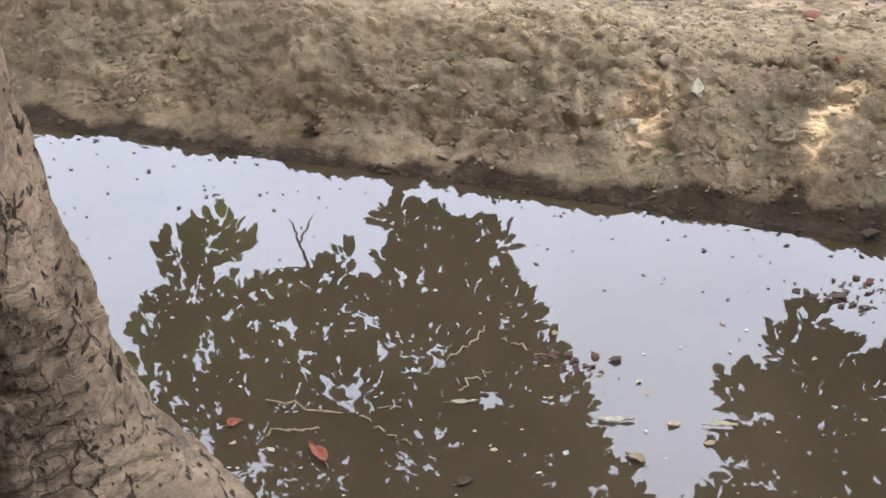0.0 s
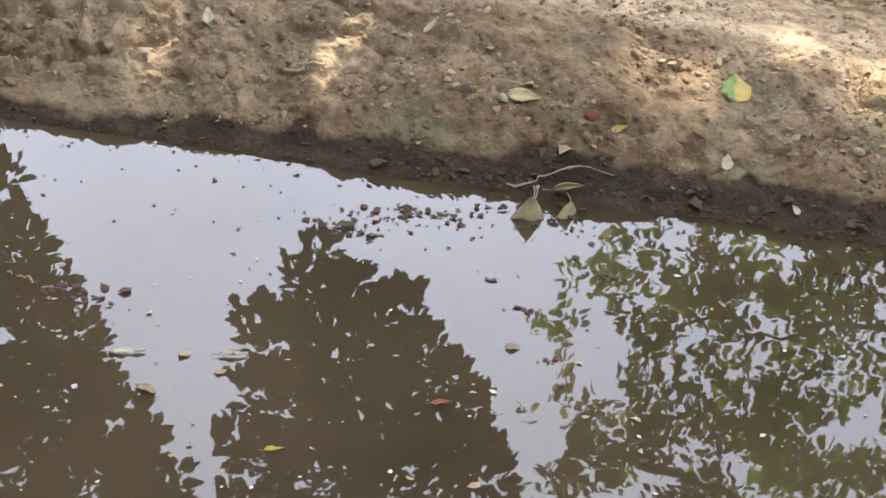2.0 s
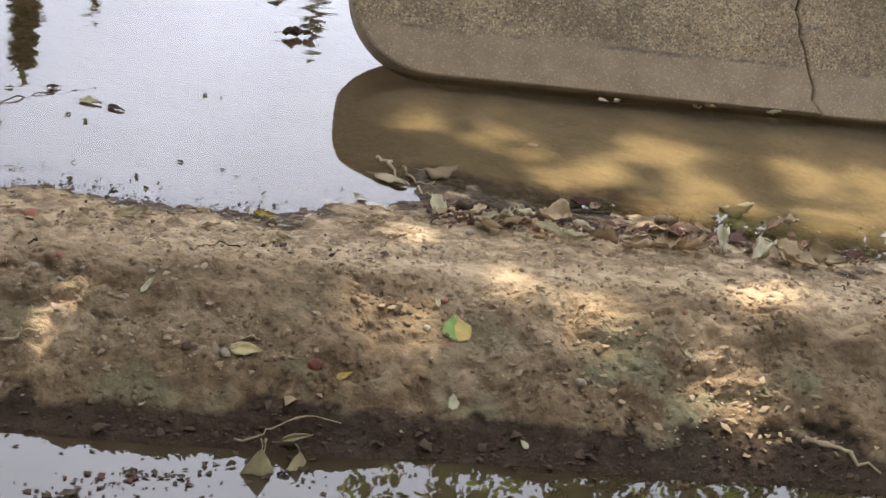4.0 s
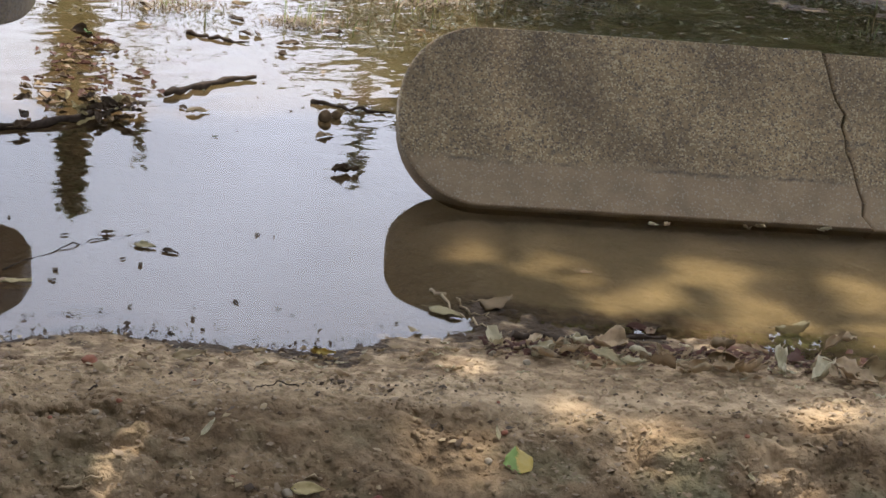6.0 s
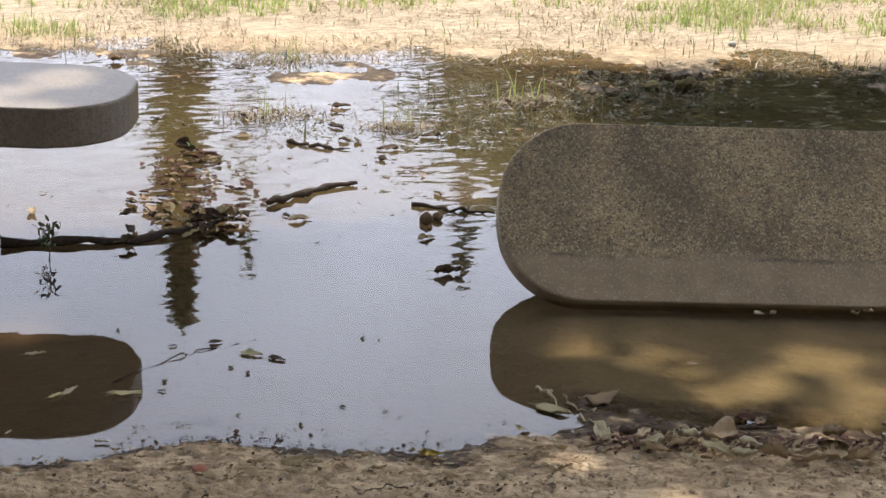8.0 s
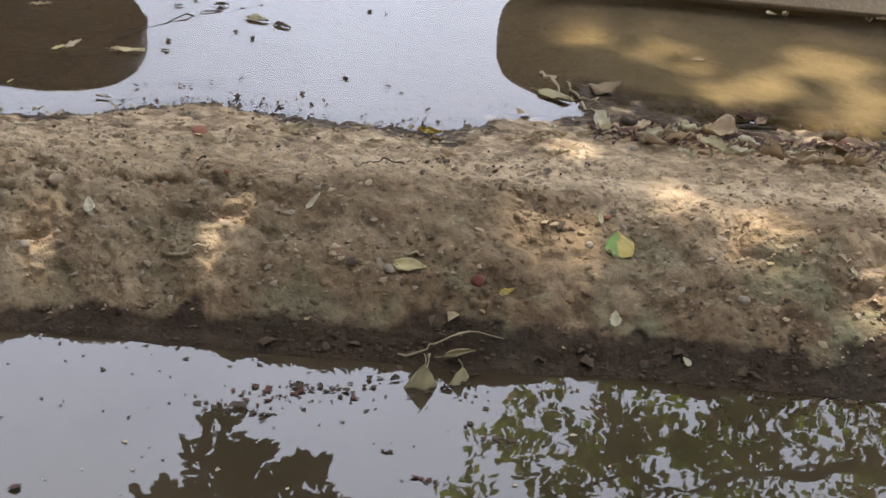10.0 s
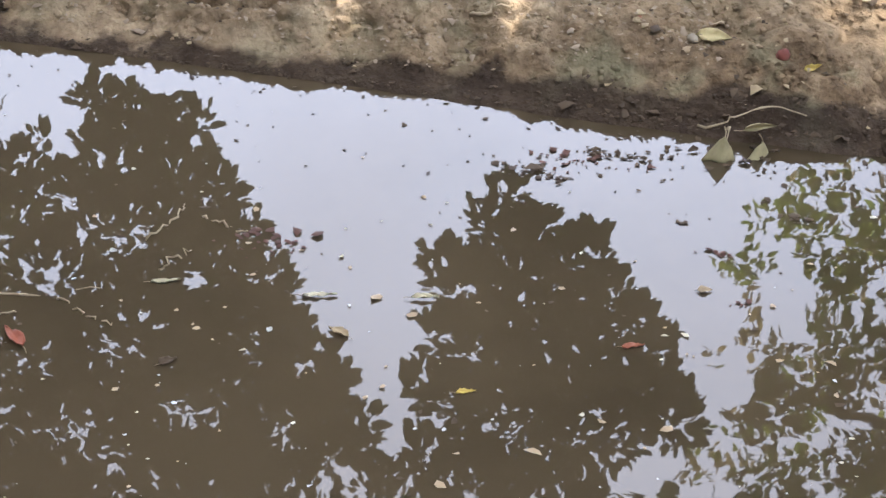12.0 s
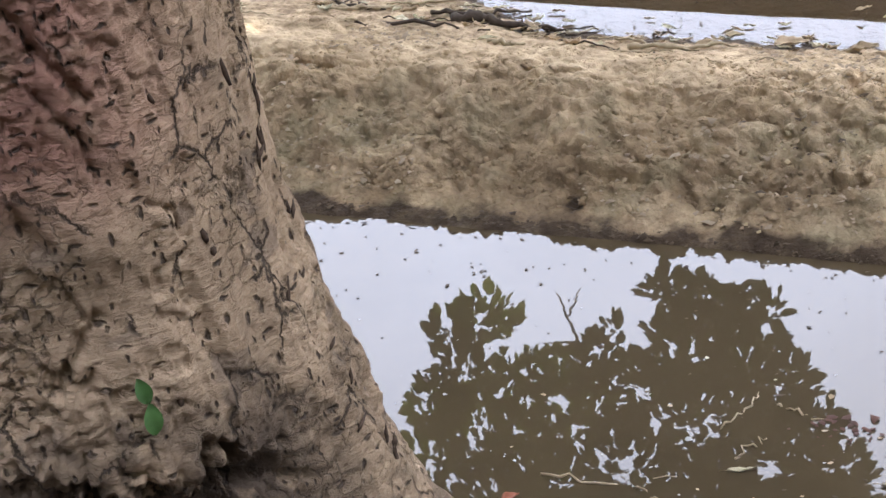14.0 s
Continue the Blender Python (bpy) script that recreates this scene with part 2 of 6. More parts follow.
def terrazzo_material(name, banded):
    m, t, b = material(name)
    co = node(t, "ShaderNodeTexCoord").outputs["Object"]
    chip = node(t, "ShaderNodeTexVoronoi", {"Vector": co, "Scale": 240.0})
    tone = node(t, "ShaderNodeSeparateColor", {0: chip.outputs["Color"]}).outputs[0]
    base = mix(t, ramp(t, texture(t, 3.2, 6), 0.38, 0.62), (0.185, 0.13, 0.064), (0.33, 0.236, 0.12))
    col = mix(t, ramp(t, tone, 0.76, 0.84, 0, 0.65), base, (0.5, 0.42, 0.26) if banded else (0.3, 0.27, 0.22))
    col = mix(t, ramp(t, tone, 0.22, 0.16, 0, 0.8), col, (0.075, 0.06, 0.045))
    col = mix(t, ramp(t, texture(t, 40, 5), 0.5, 0.75, 0, 0.7), col, (0.09, 0.075, 0.058))
    col = mix(t, ramp(t, texture(t, 2.3, 5, None, 0.6), 0.42, 0.62, 0, 0.5), col, (0.095, 0.066, 0.038))
    if not banded:
        col = mix(t, 0.4, col, (0.15, 0.128, 0.10))
    if banded:
        y = node(t, "ShaderNodeSeparateXYZ", {0: co}).outputs[1]
        y = math_node(t, "ADD", y, ramp(t, texture(t, 4, 6, None, 0.7), 0.3, 0.7, -0.010, 0.010))
        low = ramp(t, y, 0.145, 0.108)
        skin = mix(t, ramp(t, texture(t, 11, 5), 0.35, 0.65), (0.31, 0.226, 0.132), (0.21, 0.152, 0.088))
        skin = mix(t, ramp(t, tone, 0.86, 0.9, 0, 0.5), skin, (0.34, 0.3, 0.24))
        col = mix(t, math_node(t, "MULTIPLY", low, 0.85), col, skin)
        line = math_node(t, "MULTIPLY", ramp(t, y, 0.116, 0.122), ramp(t, y, 0.132, 0.125))
        line = math_node(t, "MULTIPLY", line, ramp(t, texture(t, 12, 6, None, 0.7), 0.48, 0.6, 0, 0.6))
        col = mix(t, line, col, (0.05, 0.04, 0.03))
    t.links.new(col, b.inputs["Base Color"])
    b.inputs["Roughness"].default_value = 0.75 if banded else 0.42
    bump(t, b, math_node(t, "ADD", math_node(t, "MULTIPLY", tone, 0.4), texture(t, 90, 4)), 0.35, 0.004)
    return m


def bark_material():
    m, t, b = material("bark")
    co = node(t, "ShaderNodeTexCoord").outputs["Object"]
    n1, n2, n3 = texture(t, 6, 6, None, 0.65), texture(t, 24, 7, (1, 1, 2.0), 0.7), texture(t, 130, 5, (1, 1, 2), 0.7)
    col = mix(t, ramp(t, n1, 0.36, 0.64), (0.285, 0.198, 0.122), (0.46, 0.326, 0.205))
    col = mix(t, ramp(t, n2, 0.52, 0.68, 0, 0.45), col, (0.19, 0.135, 0.085))
    # smooth dark scars and paler skin
    col = mix(t, ramp(t, texture(t, 9, 3, (1, 1, 1.5), 0.5), 0.60, 0.64, 0, 0.6), col, (0.16, 0.115, 0.082))
    col = mix(t, ramp(t, texture(t, 3.4, 7, None, 0.65), 0.52, 0.64, 0, 0.5), col, (0.14, 0.10, 0.062))
    col = mix(t, ramp(t, n3, 0.5, 0.8, 0, 0.5), col, (0.48, 0.38, 0.26))
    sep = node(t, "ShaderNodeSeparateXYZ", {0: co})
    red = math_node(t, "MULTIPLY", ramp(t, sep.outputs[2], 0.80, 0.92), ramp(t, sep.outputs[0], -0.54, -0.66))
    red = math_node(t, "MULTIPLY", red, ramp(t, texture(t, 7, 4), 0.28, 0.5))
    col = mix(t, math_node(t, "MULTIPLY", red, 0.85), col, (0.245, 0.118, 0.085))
    # dirt low on the stem, with the hollows' shade put into its colour
    foul_shade = math_node(t, "MULTIPLY", ramp(t, sep.outputs[2], 0.64, 0.50), ramp(t, texture(t, 13, 6, None, 0.65), 0.32, 0.5))
    foul_shade = math_node(t, "MULTIPLY", foul_shade, ramp(t, sep.outputs[0], -0.45, -0.55))
    col = mix(t, math_node(t, "MULTIPLY", foul_shade, 0.93), col, (0.055, 0.038, 0.026))
    # long cracks
    warp = node(t, "ShaderNodeVectorMath", {0: co, 1: node(t, "ShaderNodeVectorMath", {0: node(t, "ShaderNodeTexNoise", {"Vector": co, "Scale": 34.0, "Detail": 5.0, "Roughness": 0.7}).outputs["Color"], 1: (0.03, 0.03, 0.03)}, operation="MULTIPLY").outputs[0]}, operation="ADD").outputs[0]
    cell = node(t, "ShaderNodeTexVoronoi", {"Vector": node(t, "ShaderNodeMapping", {"Vector": warp, "Scale": (1, 1, 0.7)}).outputs[0], "Scale": 9.0}, feature="DISTANCE_TO_EDGE").outputs["Distance"]
    crack = math_node(t, "MULTIPLY", ramp(t, cell, 0.024, 0.006), ramp(t, texture(t, 8, 3), 0.51, 0.55))
    cell2 = node(t, "ShaderNodeTexVoronoi", {"Vector": node(t, "ShaderNodeMapping", {"Vector": warp, "Scale": (1, 1, 1.5)}).outputs[0], "Scale": 30.0}, feature="DISTANCE_TO_EDGE").outputs["Distance"]
    fine = math_node(t, "MULTIPLY", ramp(t, cell2, 0.055, 0.012), math_node(t, "MULTIPLY", ramp(t, texture(t, 7, 3), 0.5, 0.62, 0, 0.5), ramp(t, sep.outputs[2], 0.95, 0.7, 0.45, 1.0)))
    # short pits, upright and lying
    pits = None
    co_w = node(t, "ShaderNodeVectorMath", {0: co, 1: node(t, "ShaderNodeVectorMath", {0: node(t, "ShaderNodeTexNoise", {"Vector": co, "Scale": 90.0, "Detail": 3.0}).outputs["Color"], 1: (0.008, 0.008, 0.008)}, operation="MULTIPLY").outputs[0]}, operation="ADD").outputs[0]
    for stretch, seed in (((85, 85, 34), 0.0), ((34, 34, 100), 3.3), ((120, 120, 60), 7.1)):
        vor = node(t, "ShaderNodeTexVoronoi", {"Vector": node(t, "ShaderNodeMapping", {"Vector": co_w, "Scale": stretch, "Location": (seed, seed, seed)}).outputs[0], "Scale": 1.0})
        keep = ramp(t, node(t, "ShaderNodeSeparateColor", {0: vor.outputs["Color"]}).outputs[0], 0.83, 0.86)
        p = math_node(t, "MULTIPLY", keep, ramp(t, vor.outputs["Distance"], 0.36, 0.18))
        pits = p if pits is None else math_node(t, "MAXIMUM", pits, p)
    dark = math_node(t, "MAXIMUM", math_node(t, "MAXIMUM", crack, fine), pits)
    col = mix(t, math_node(t, "MULTIPLY", dark, 0.88), col, (0.05, 0.035, 0.025))
    wrinkle = texture(t, 30, 5, (0.4, 0.4, 3.6))
    col = mix(t, ramp(t, wrinkle, 0.56, 0.66, 0, 0.22), col, (0.15, 0.11, 0.075))
    t.links.new(col, b.inputs["Base Color"])
    b.inputs["Roughness"].default_value = 0.9
    b.inputs["Specular IOR Level"].default_value = 0.2
    h = math_node(t, "ADD", math_node(t, "MULTIPLY", n2, 0.5), math_node(t, "MULTIPLY", wrinkle, 0.45))
    h = math_node(t, "SUBTRACT", math_node(t, "ADD", h, math_node(t, "MULTIPLY", n3, 0.3)), math_node(t, "MULTIPLY", dark, 0.9))
    bump(t, b, h, 1.0, 0.018)
    return m


def leaf_material(name, a, c, spot=None, glow=0.35, rough=0.55, grain=70.0, shine=0.35, half=None):
    """A leaf: two tones, veins of wear, light shining through; half: another colour on one side of its rib."""
    m, t, b = material(name)
    rnd = node(t, "ShaderNodeNewGeometry").outputs["Random Per Island"]
    obr = node(t, "ShaderNodeObjectInfo").outputs["Random"]
    col = mix(t, math_node(t, "FRACT", math_node(t, "ADD", rnd, obr), 0.0), a, c)
    col = mix(t, ramp(t, texture(t, grain, 4), 0.45, 0.7, 0, 0.6), col, spot or tuple(x * 0.55 for x in a))
    if half:
        side = node(t, "ShaderNodeSeparateXYZ", {0: node(t, "ShaderNodeTexCoord").outputs["Object"]}).outputs[1]
        side = math_node(t, "ADD", side, ramp(t, texture(t, 90, 3), 0.3, 0.7, -0.006, 0.006))
        col = mix(t, ramp(t, side, -0.001, 0.003), col, half)
    t.links.new(col, b.inputs["Base Color"])
    b.inputs["Roughness"].default_value = rough
    b.inputs["Specular IOR Level"].default_value = shine
    thin = node(t, "ShaderNodeBsdfTranslucent", {"Color": col})
    out = node(t, "ShaderNodeMixShader", {0: glow, 1: b.outputs[0], 2: thin.outputs[0]})
    t.links.new(out.outputs[0], t.nodes["Material Output"].inputs["Surface"])
    return m


def plain_material(name, a, c, scale=40.0, rough=0.85, rel=0.5):
    m, t, b = material(name)
    obr = node(t, "ShaderNodeObjectInfo").outputs["Random"]
    n = texture(t, scale, 5)
    col = mix(t, ramp(t, n, 0.35, 0.65), a, c)
    col = mix(t, math_node(t, "MULTIPLY", obr, 0.35), col, tuple(x * 0.6 for x in a))
    t.links.new(col, b.inputs["Base Color"])
    b.inputs["Roughness"].default_value = rough
    b.inputs["Specular IOR Level"].default_value = 0.15
    bump(t, b, n, rel, 0.004)
    return m


soil = soil_material()
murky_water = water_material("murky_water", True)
clear_water = water_material("clear_water", False)
terrazzo = terrazzo_material("terrazzo", False)
terrazzo_band = terrazzo_material("terrazzo_banded", True)
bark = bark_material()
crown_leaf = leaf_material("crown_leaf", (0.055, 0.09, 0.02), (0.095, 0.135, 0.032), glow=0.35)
# leaves in sun: much of that brightness is put into the base colour
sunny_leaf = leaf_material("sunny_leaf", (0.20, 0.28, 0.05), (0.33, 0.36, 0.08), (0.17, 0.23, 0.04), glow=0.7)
sere_leaf = leaf_material("sere_leaf", (0.46, 0.38, 0.20), (0.34, 0.28, 0.14), (0.3, 0.24, 0.12), glow=0.6)
far_leaf = leaf_material("far_leaf", (0.045, 0.07, 0.022), (0.085, 0.11, 0.038), glow=0.15)
grass_blade = leaf_material("grass_blade", (0.27, 0.37, 0.09), (0.46, 0.46, 0.18), glow=0.4)
straw_bit = leaf_material("straw", (0.30, 0.22, 0.12), (0.14, 0.10, 0.06), glow=0.1)
drift_weed = leaf_material("drift_weed", (0.115, 0.095, 0.05), (0.055, 0.065, 0.026), glow=0.1)
weed_leaf = leaf_material("weed", (0.10, 0.14, 0.045), (0.20, 0.15, 0.08), glow=0.3)
dry_leaf = leaf_material("dry_leaf", (0.40, 0.31, 0.17), (0.22, 0.14, 0.075), glow=0.15, grain=60)
pale_leaf = leaf_material("pale_leaf", (0.66, 0.60, 0.42), (0.50, 0.44, 0.27), glow=0.2)
tan_leaf = leaf_material("tan_leaf", (0.50, 0.38, 0.23), (0.38, 0.27, 0.15), glow=0.15)
olive_leaf = leaf_material("olive_leaf", (0.46, 0.39, 0.21), (0.35, 0.30, 0.15), glow=0.2)
yellow_leaf = leaf_material("yellow_leaf", (0.62, 0.46, 0.08), (0.55, 0.42, 0.12), (0.35, 0.2, 0.06), glow=0.25)
straw_yellow = leaf_material("straw_yellow_leaf", (0.64, 0.54, 0.28), (0.60, 0.50, 0.25), (0.36, 0.28, 0.12), glow=0.2)
green_leaf = leaf_material("green_leaf", (0.045, 0.11, 0.025), (0.06, 0.13, 0.03), glow=0.25)
lime_leaf = leaf_material("lime_leaf", (0.62, 0.47, 0.13), (0.60, 0.45, 0.13), (0.66, 0.55, 0.25), glow=0.2, grain=35, half=(0.24, 0.36, 0.10))
red_leaf = leaf_material("red_leaf", (0.36, 0.10, 0.05), (0.30, 0.10, 0.05), (0.2, 0.06, 0.03), glow=0.2)
wet_leaf = leaf_material("wet_leaf", (0.06, 0.042, 0.026), (0.10, 0.068, 0.04), glow=0.05, rough=0.6, shine=0.12)
rot_leaf = leaf_material("rot_leaf", (0.115, 0.055, 0.038), (0.08, 0.043, 0.03), glow=0.05, rough=0.6, shine=0.12)
husk = plain_material("husk", (0.10, 0.065, 0.035), (0.16, 0.11, 0.06))
red_fruit = plain_material("red_fruit", (0.17, 0.05, 0.035), (0.12, 0.045, 0.03), 60, 0.6)
pebble_grey = plain_material("pebble_grey", (0.34, 0.29, 0.21), (0.25, 0.21, 0.15))
brick_red = plain_material("brick_red", (0.30, 0.12, 0.07), (0.22, 0.11, 0.075))
white_scrap = plain_material("white_scrap", (0.56, 0.55, 0.51), (0.46, 0.44, 0.4))
pale_twig = plain_material("pale_twig", (0.40, 0.32, 0.20), (0.30, 0.23, 0.14), 90)
dark_stick = plain_material("dark_stick", (0.045, 0.033, 0.024), (0.085, 0.062, 0.043), 70)
flake_bark = plain_material("flake_bark", (0.045, 0.028, 0.018), (0.075, 0.05, 0.034), 120, 1.0)
limb_bark = plain_material("limb_bark", (0.17, 0.135, 0.10), (0.24, 0.19, 0.14), 30)
clod_mat = plain_material("clod", (0.36, 0.28, 0.19), (0.24, 0.18, 0.12), 50)


# ---- ground: one sheet, from underfoot over the ditch, the bank and the puddle to the horizon ----
def edge_of_puddle(u):
    return np.interp(u, [-4, -1.8, -1.45, -0.67, -0.49, -0.29, -0.06, 0.2, 0.56, 1.07, 1.4, 4], [1.3, 0.95, 0.66, 0.64, 0.70, 0.79, 0.75, 0.76, 0.91, 0.91, 0.79, 0.85])


def cells(x, y, seed):
    """Distance to the nearest of scattered points, about 0..1: round clods with creases between."""
    xi, yi = np.floor(x).astype(np.int64), np.floor(y).astype(np.int64)
    best = np.full(np.shape(x), 9.0)
    for i in (-1, 0, 1):
        for j in (-1, 0, 1):
            h = ((xi + i) * 374761393 + (yi + j) * 668265263 + seed * 1442695041) & 0xFFFFFFFF
            h = ((h ^ (h >> 13)) * 1274126177) & 0xFFFFFFFF
            px, py = xi + i + (h & 0xFF) / 255.0, yi + j + ((h >> 12) & 0xFF) / 255.0
            best = np.minimum(best, np.hypot(x - px, y - py))
    return best


def relief(u, v):
    """Level of the ground without its clods, then the clods on the bank's face."""
    x, y = u * BU.x + v * BV.x, u * BU.y + v * BV.y
    d = v - SHORE - 0.008 * lattice(u * 3.5, v * 0 + 3, 1) - 0.006 * lattice(u * 15, v * 3, 2)
    cut = smooth(u, -0.55, 0.25) * (0.35 + 0.65 * smooth(lattice(u * 2.6, v * 0 + 9, 70), -0.5, 0.3))
    near = np.interp(d, [-60, -2.4, -2.0, -1.6, -0.3, 0.0, 0.012, 0.05, 0.1, 0.2, 0.32, 0.42], [0.16, 0.15, 0.05, -0.2, -0.2, -0.006, 0.004, 0.017, 0.044, 0.099, 0.155, 0.175])
    steep = np.interp(d, [-60, -2.4, -2.0, -1.6, -0.3, 0.0, 0.012, 0.04, 0.058, 0.085, 0.2, 0.32, 0.42], [0.16, 0.15, 0.05, -0.2, -0.2, -0.006, 0.004, 0.012, 0.036, 0.048, 0.103, 0.157, 0.175])
    near = near + cut * (steep - near)
    e = edge_of_puddle(u) + 0.02 * lattice(u * 6, v * 0, 5) + 0.010 * lattice(u * 24, v * 9, 6)
    s = (d - 0.42) / (e - 0.42)
    far = np.interp(s, [0, 0.25, 1.0, 1.6, 2.2], [0.175, 0.168, PUDDLE_Z, 0.10, 0.085])
    bed = np.interp(d, [0, 1.4, 2.8, 4.0, 5.0, 5.7, 9.5, 200], [0.085, 0.085, 0.1, 0.117, 0.134, 0.165, 0.2, 0.3])
    far = np.where(s > 2.2, bed, far)
    z = np.where(d < 0.42, near, far)
    face = smooth(d, 0.03, 0.11) * (1 - 0.7 * smooth(d, 0.34, 0.46)) * (1 - smooth(d, 0.55, 0.75))
    left = 0.55 + 0.45 * smooth(-u, 0.0, 0.7)
    wx, wy = u + 0.022 * lattice(u * 11, v * 11, 20), v + 0.022 * lattice(u * 11, v * 11, 21)
    wx, wy = wx + 0.007 * lattice(u * 37, v * 37, 22), wy + 0.007 * lattice(u * 37, v * 37, 23)
    big = 1 - np.minimum(1, cells(wx * 7.5 + wy * 3, wy * 12 - wx * 3, 7)) ** 2.0
    mid = 1 - np.minimum(1, cells(wx * 18, wy * 27, 8)) ** 1.7
    fine = 1 - np.minimum(1, cells(wx * 46, wy * 58, 9)) ** 1.6
    pick = smooth(lattice(u * 6, v * 7, 24), -0.5, 0.5)
    lump = face * left * (0.040 * big + 0.046 * mid * (0.35 + 0.65 * pick) + (0.012 + 0.009 * (left - 0.55) / 0.45) * fine - 0.061)
    lump = lump + face * (0.018 * lattice(u * 4, v * 4, 10) + 0.008 * lattice(wx * 13, wy * 13, 14))
    lump = lump - face * (1 - left) * 1.6 * np.maximum(0, 0.018 - 0.10 * np.abs(lattice(u * 3.2 + v * 2.0, v * 2.2 - u * 1.2, 11)))
    lump = np.minimum(lump, 0.06 * smooth(d, 0.05, 0.22))
    lump = np.where(d > 0, np.maximum(lump, -0.55 * np.maximum(z, 0)), lump)
    z = z + np.where((d > 0.9), 0.010 * lattice(u * 2.2, v * 2.8, 12) + 0.006 * lattice(u * 7, v * 9, 13), 0)
    z = z + smooth(d, -0.02, 0.1) * (0.002 * lattice(u * 55, v * 55, 15) + 0.0012 * lattice(u * 110, v * 110, 18))
    root = np.exp(-(((x + 0.72) / 0.62) ** 2 + ((y - 1.64) / 0.42) ** 2) ** 2)
    z = z + root * (0.39 + 0.03 * lattice(u * 12, v * 12, 16)) * (d < -0.5)
    return z, lump


OVERHANG = 0.8


def height(u, v):
    """Height of the ground; clods bulge out towards the ditch."""
    u, v = np.asarray(u, float), np.asarray(v, float)
    w = v
    for _ in range(3):
        w = v + OVERHANG * relief(u, w)[1]
    z, lump = relief(u, w)
    return z + lump


def ground_z(x, y):
    return float(height(*uv(x, y)))


us = np.concatenate([-np.geomspace(250, 2.2, 26), np.arange(-2.0, 2.2, 0.0055), np.arange(2.25, 4.2, 0.05), np.geomspace(4.3, 250, 24)])
vs = np.concatenate([-np.geomspace(250, 0.5, 18), np.arange(-0.3, 2.7, 0.06), np.arange(2.72, 3.78, 0.005), np.arange(3.8, 4.9, 0.03), np.arange(4.95, 9.6, 0.05), np.geomspace(9.8, 400, 22)])
gu, gv = np.meshgrid(us, vs)
gz, clod = relief(gu, gv)
gz = gz + clod
gw = gv - OVERHANG * clod
gx, gy = gu * BU.x + gw * BV.x, gu * BU.y + gw * BV.y
nu = len(us)
quad = np.arange((len(vs) - 1) * nu).reshape(-1, nu)[:, :-1].ravel()
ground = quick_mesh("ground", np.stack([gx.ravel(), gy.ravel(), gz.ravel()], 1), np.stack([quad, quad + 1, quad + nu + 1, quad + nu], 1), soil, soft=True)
tagged(ground, "dry tan earth with a lumpy ditch bank, wet at the waterline", "ground", kind="structure")


def sheet(name, u0, u1, v0, v1, z, mat_, label):
    bm = bmesh.new()
    bm.faces.new([bm.verts.new((*xy(u, v), z)) for u, v in ((u0, v0), (u1, v0), (u1, v1), (u0, v1))])
    return tagged(part(name, bm, mat_), label, "water", kind="structure")


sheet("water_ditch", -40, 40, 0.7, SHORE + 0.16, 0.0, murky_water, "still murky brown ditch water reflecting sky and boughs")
sheet("water_puddle", -30, 30, SHORE + 0.5, 8.9, PUDDLE_Z, clear_water, "shallow clear rainwater over ochre mud, rippled further out")


# ---- benches ----
def pill_outline(length, width, corner, seg=12):
    """Outline of a slab with well-rounded ends, x along it, y from 0 to its width."""
    out = []
    for cx, cy, a0 in ((length - corner, corner, -90), (length - corner, width - corner, 0), (corner, width - corner, 90), (corner, corner, 180)):
        out += [(cx + corner * math.cos(radians(a0 + a)), cy + corner * math.sin(radians(a0 + a))) for a in np.linspace(0, 90, seg)]
    return out


def slab_piece(outline, thick, chamfer=0.007):
    """A slab from its outline, top at z 0, with a worn edge."""
    bm = bmesh.new()
    c = np.mean(outline, 0)

    def ring(z, inset):
        ring_ = []
        for x, y in outline:
            w = Vector((c[0] - x, c[1] - y))
            w = w.normalized() * inset if w.length > 0 else w
            ring_.append(bm.verts.new((x + w.x, y + w.y, z + 0.0012 * noise.noise((x * 40, y * 40, z * 40)))))
        return ring_

    rings = [ring(0, chamfer), ring(-chamfer * 0.4, chamfer * 0.35), ring(-chamfer, 0), ring(-thick + chamfer, 0), ring(-thick, chamfer)]
    n = len(outline)
    for a, b in zip(rings, rings[1:]):
        for i in range(n):
            bm.faces.new((a[i], b[i], b[(i + 1) % n], a[(i + 1) % n]))
    bm.faces.new(rings[0])
    bm.faces.new(rings[-1][::-1])
    bmesh.ops.recalc_face_normals(bm, faces=bm.faces)
    return bm


def block(sx, sy, sz, bevel=0.01):
    bm = bmesh.new()
    bmesh.ops.create_cube(bm, size=1)
    for v in bm.verts:
        v.co = Vector((v.co.x * sx, v.co.y * sy, v.co.z * sz + sz / 2))
    bmesh.ops.bevel(bm, geom=bm.edges[:], offset=bevel, segments=2, affect="EDGES")
    return bm


SLAB_W, SLAB_T, SLAB_R = 0.50, 0.088, 0.225
# the toppled bench: its seat leans back on a fallen leg and is cracked through
fallen = tagged(new("fallen_bench"), "toppled speckled terrazzo bench, its cracked seat propped up in shallow water", "bench")
fallen.matrix_world = Matrix.Translation((*xy(0.402, 4.515), 0.15)) @ pose(0, 0, 0, 0, 0, BANK_TURN)
lean_m = pose(0, 0, 0, 54, 0, 0)
crack_r = np.random.default_rng(3)
crack_y = np.linspace(0, SLAB_W, 15)
crack_x = np.interp(crack_y, [0, 0.12, 0.3, 0.36, SLAB_W], [1.275, 1.245, 1.205, 1.19, 1.16]) + crack_r.normal(0, 0.0045, 15)
full = pill_outline(1.95, SLAB_W, SLAB_R)
left_piece = [(x, y) for x, y in full if x < 1.0]
left_piece = left_piece + [(x - 0.0022, y) for x, y in zip(crack_x, crack_y)]
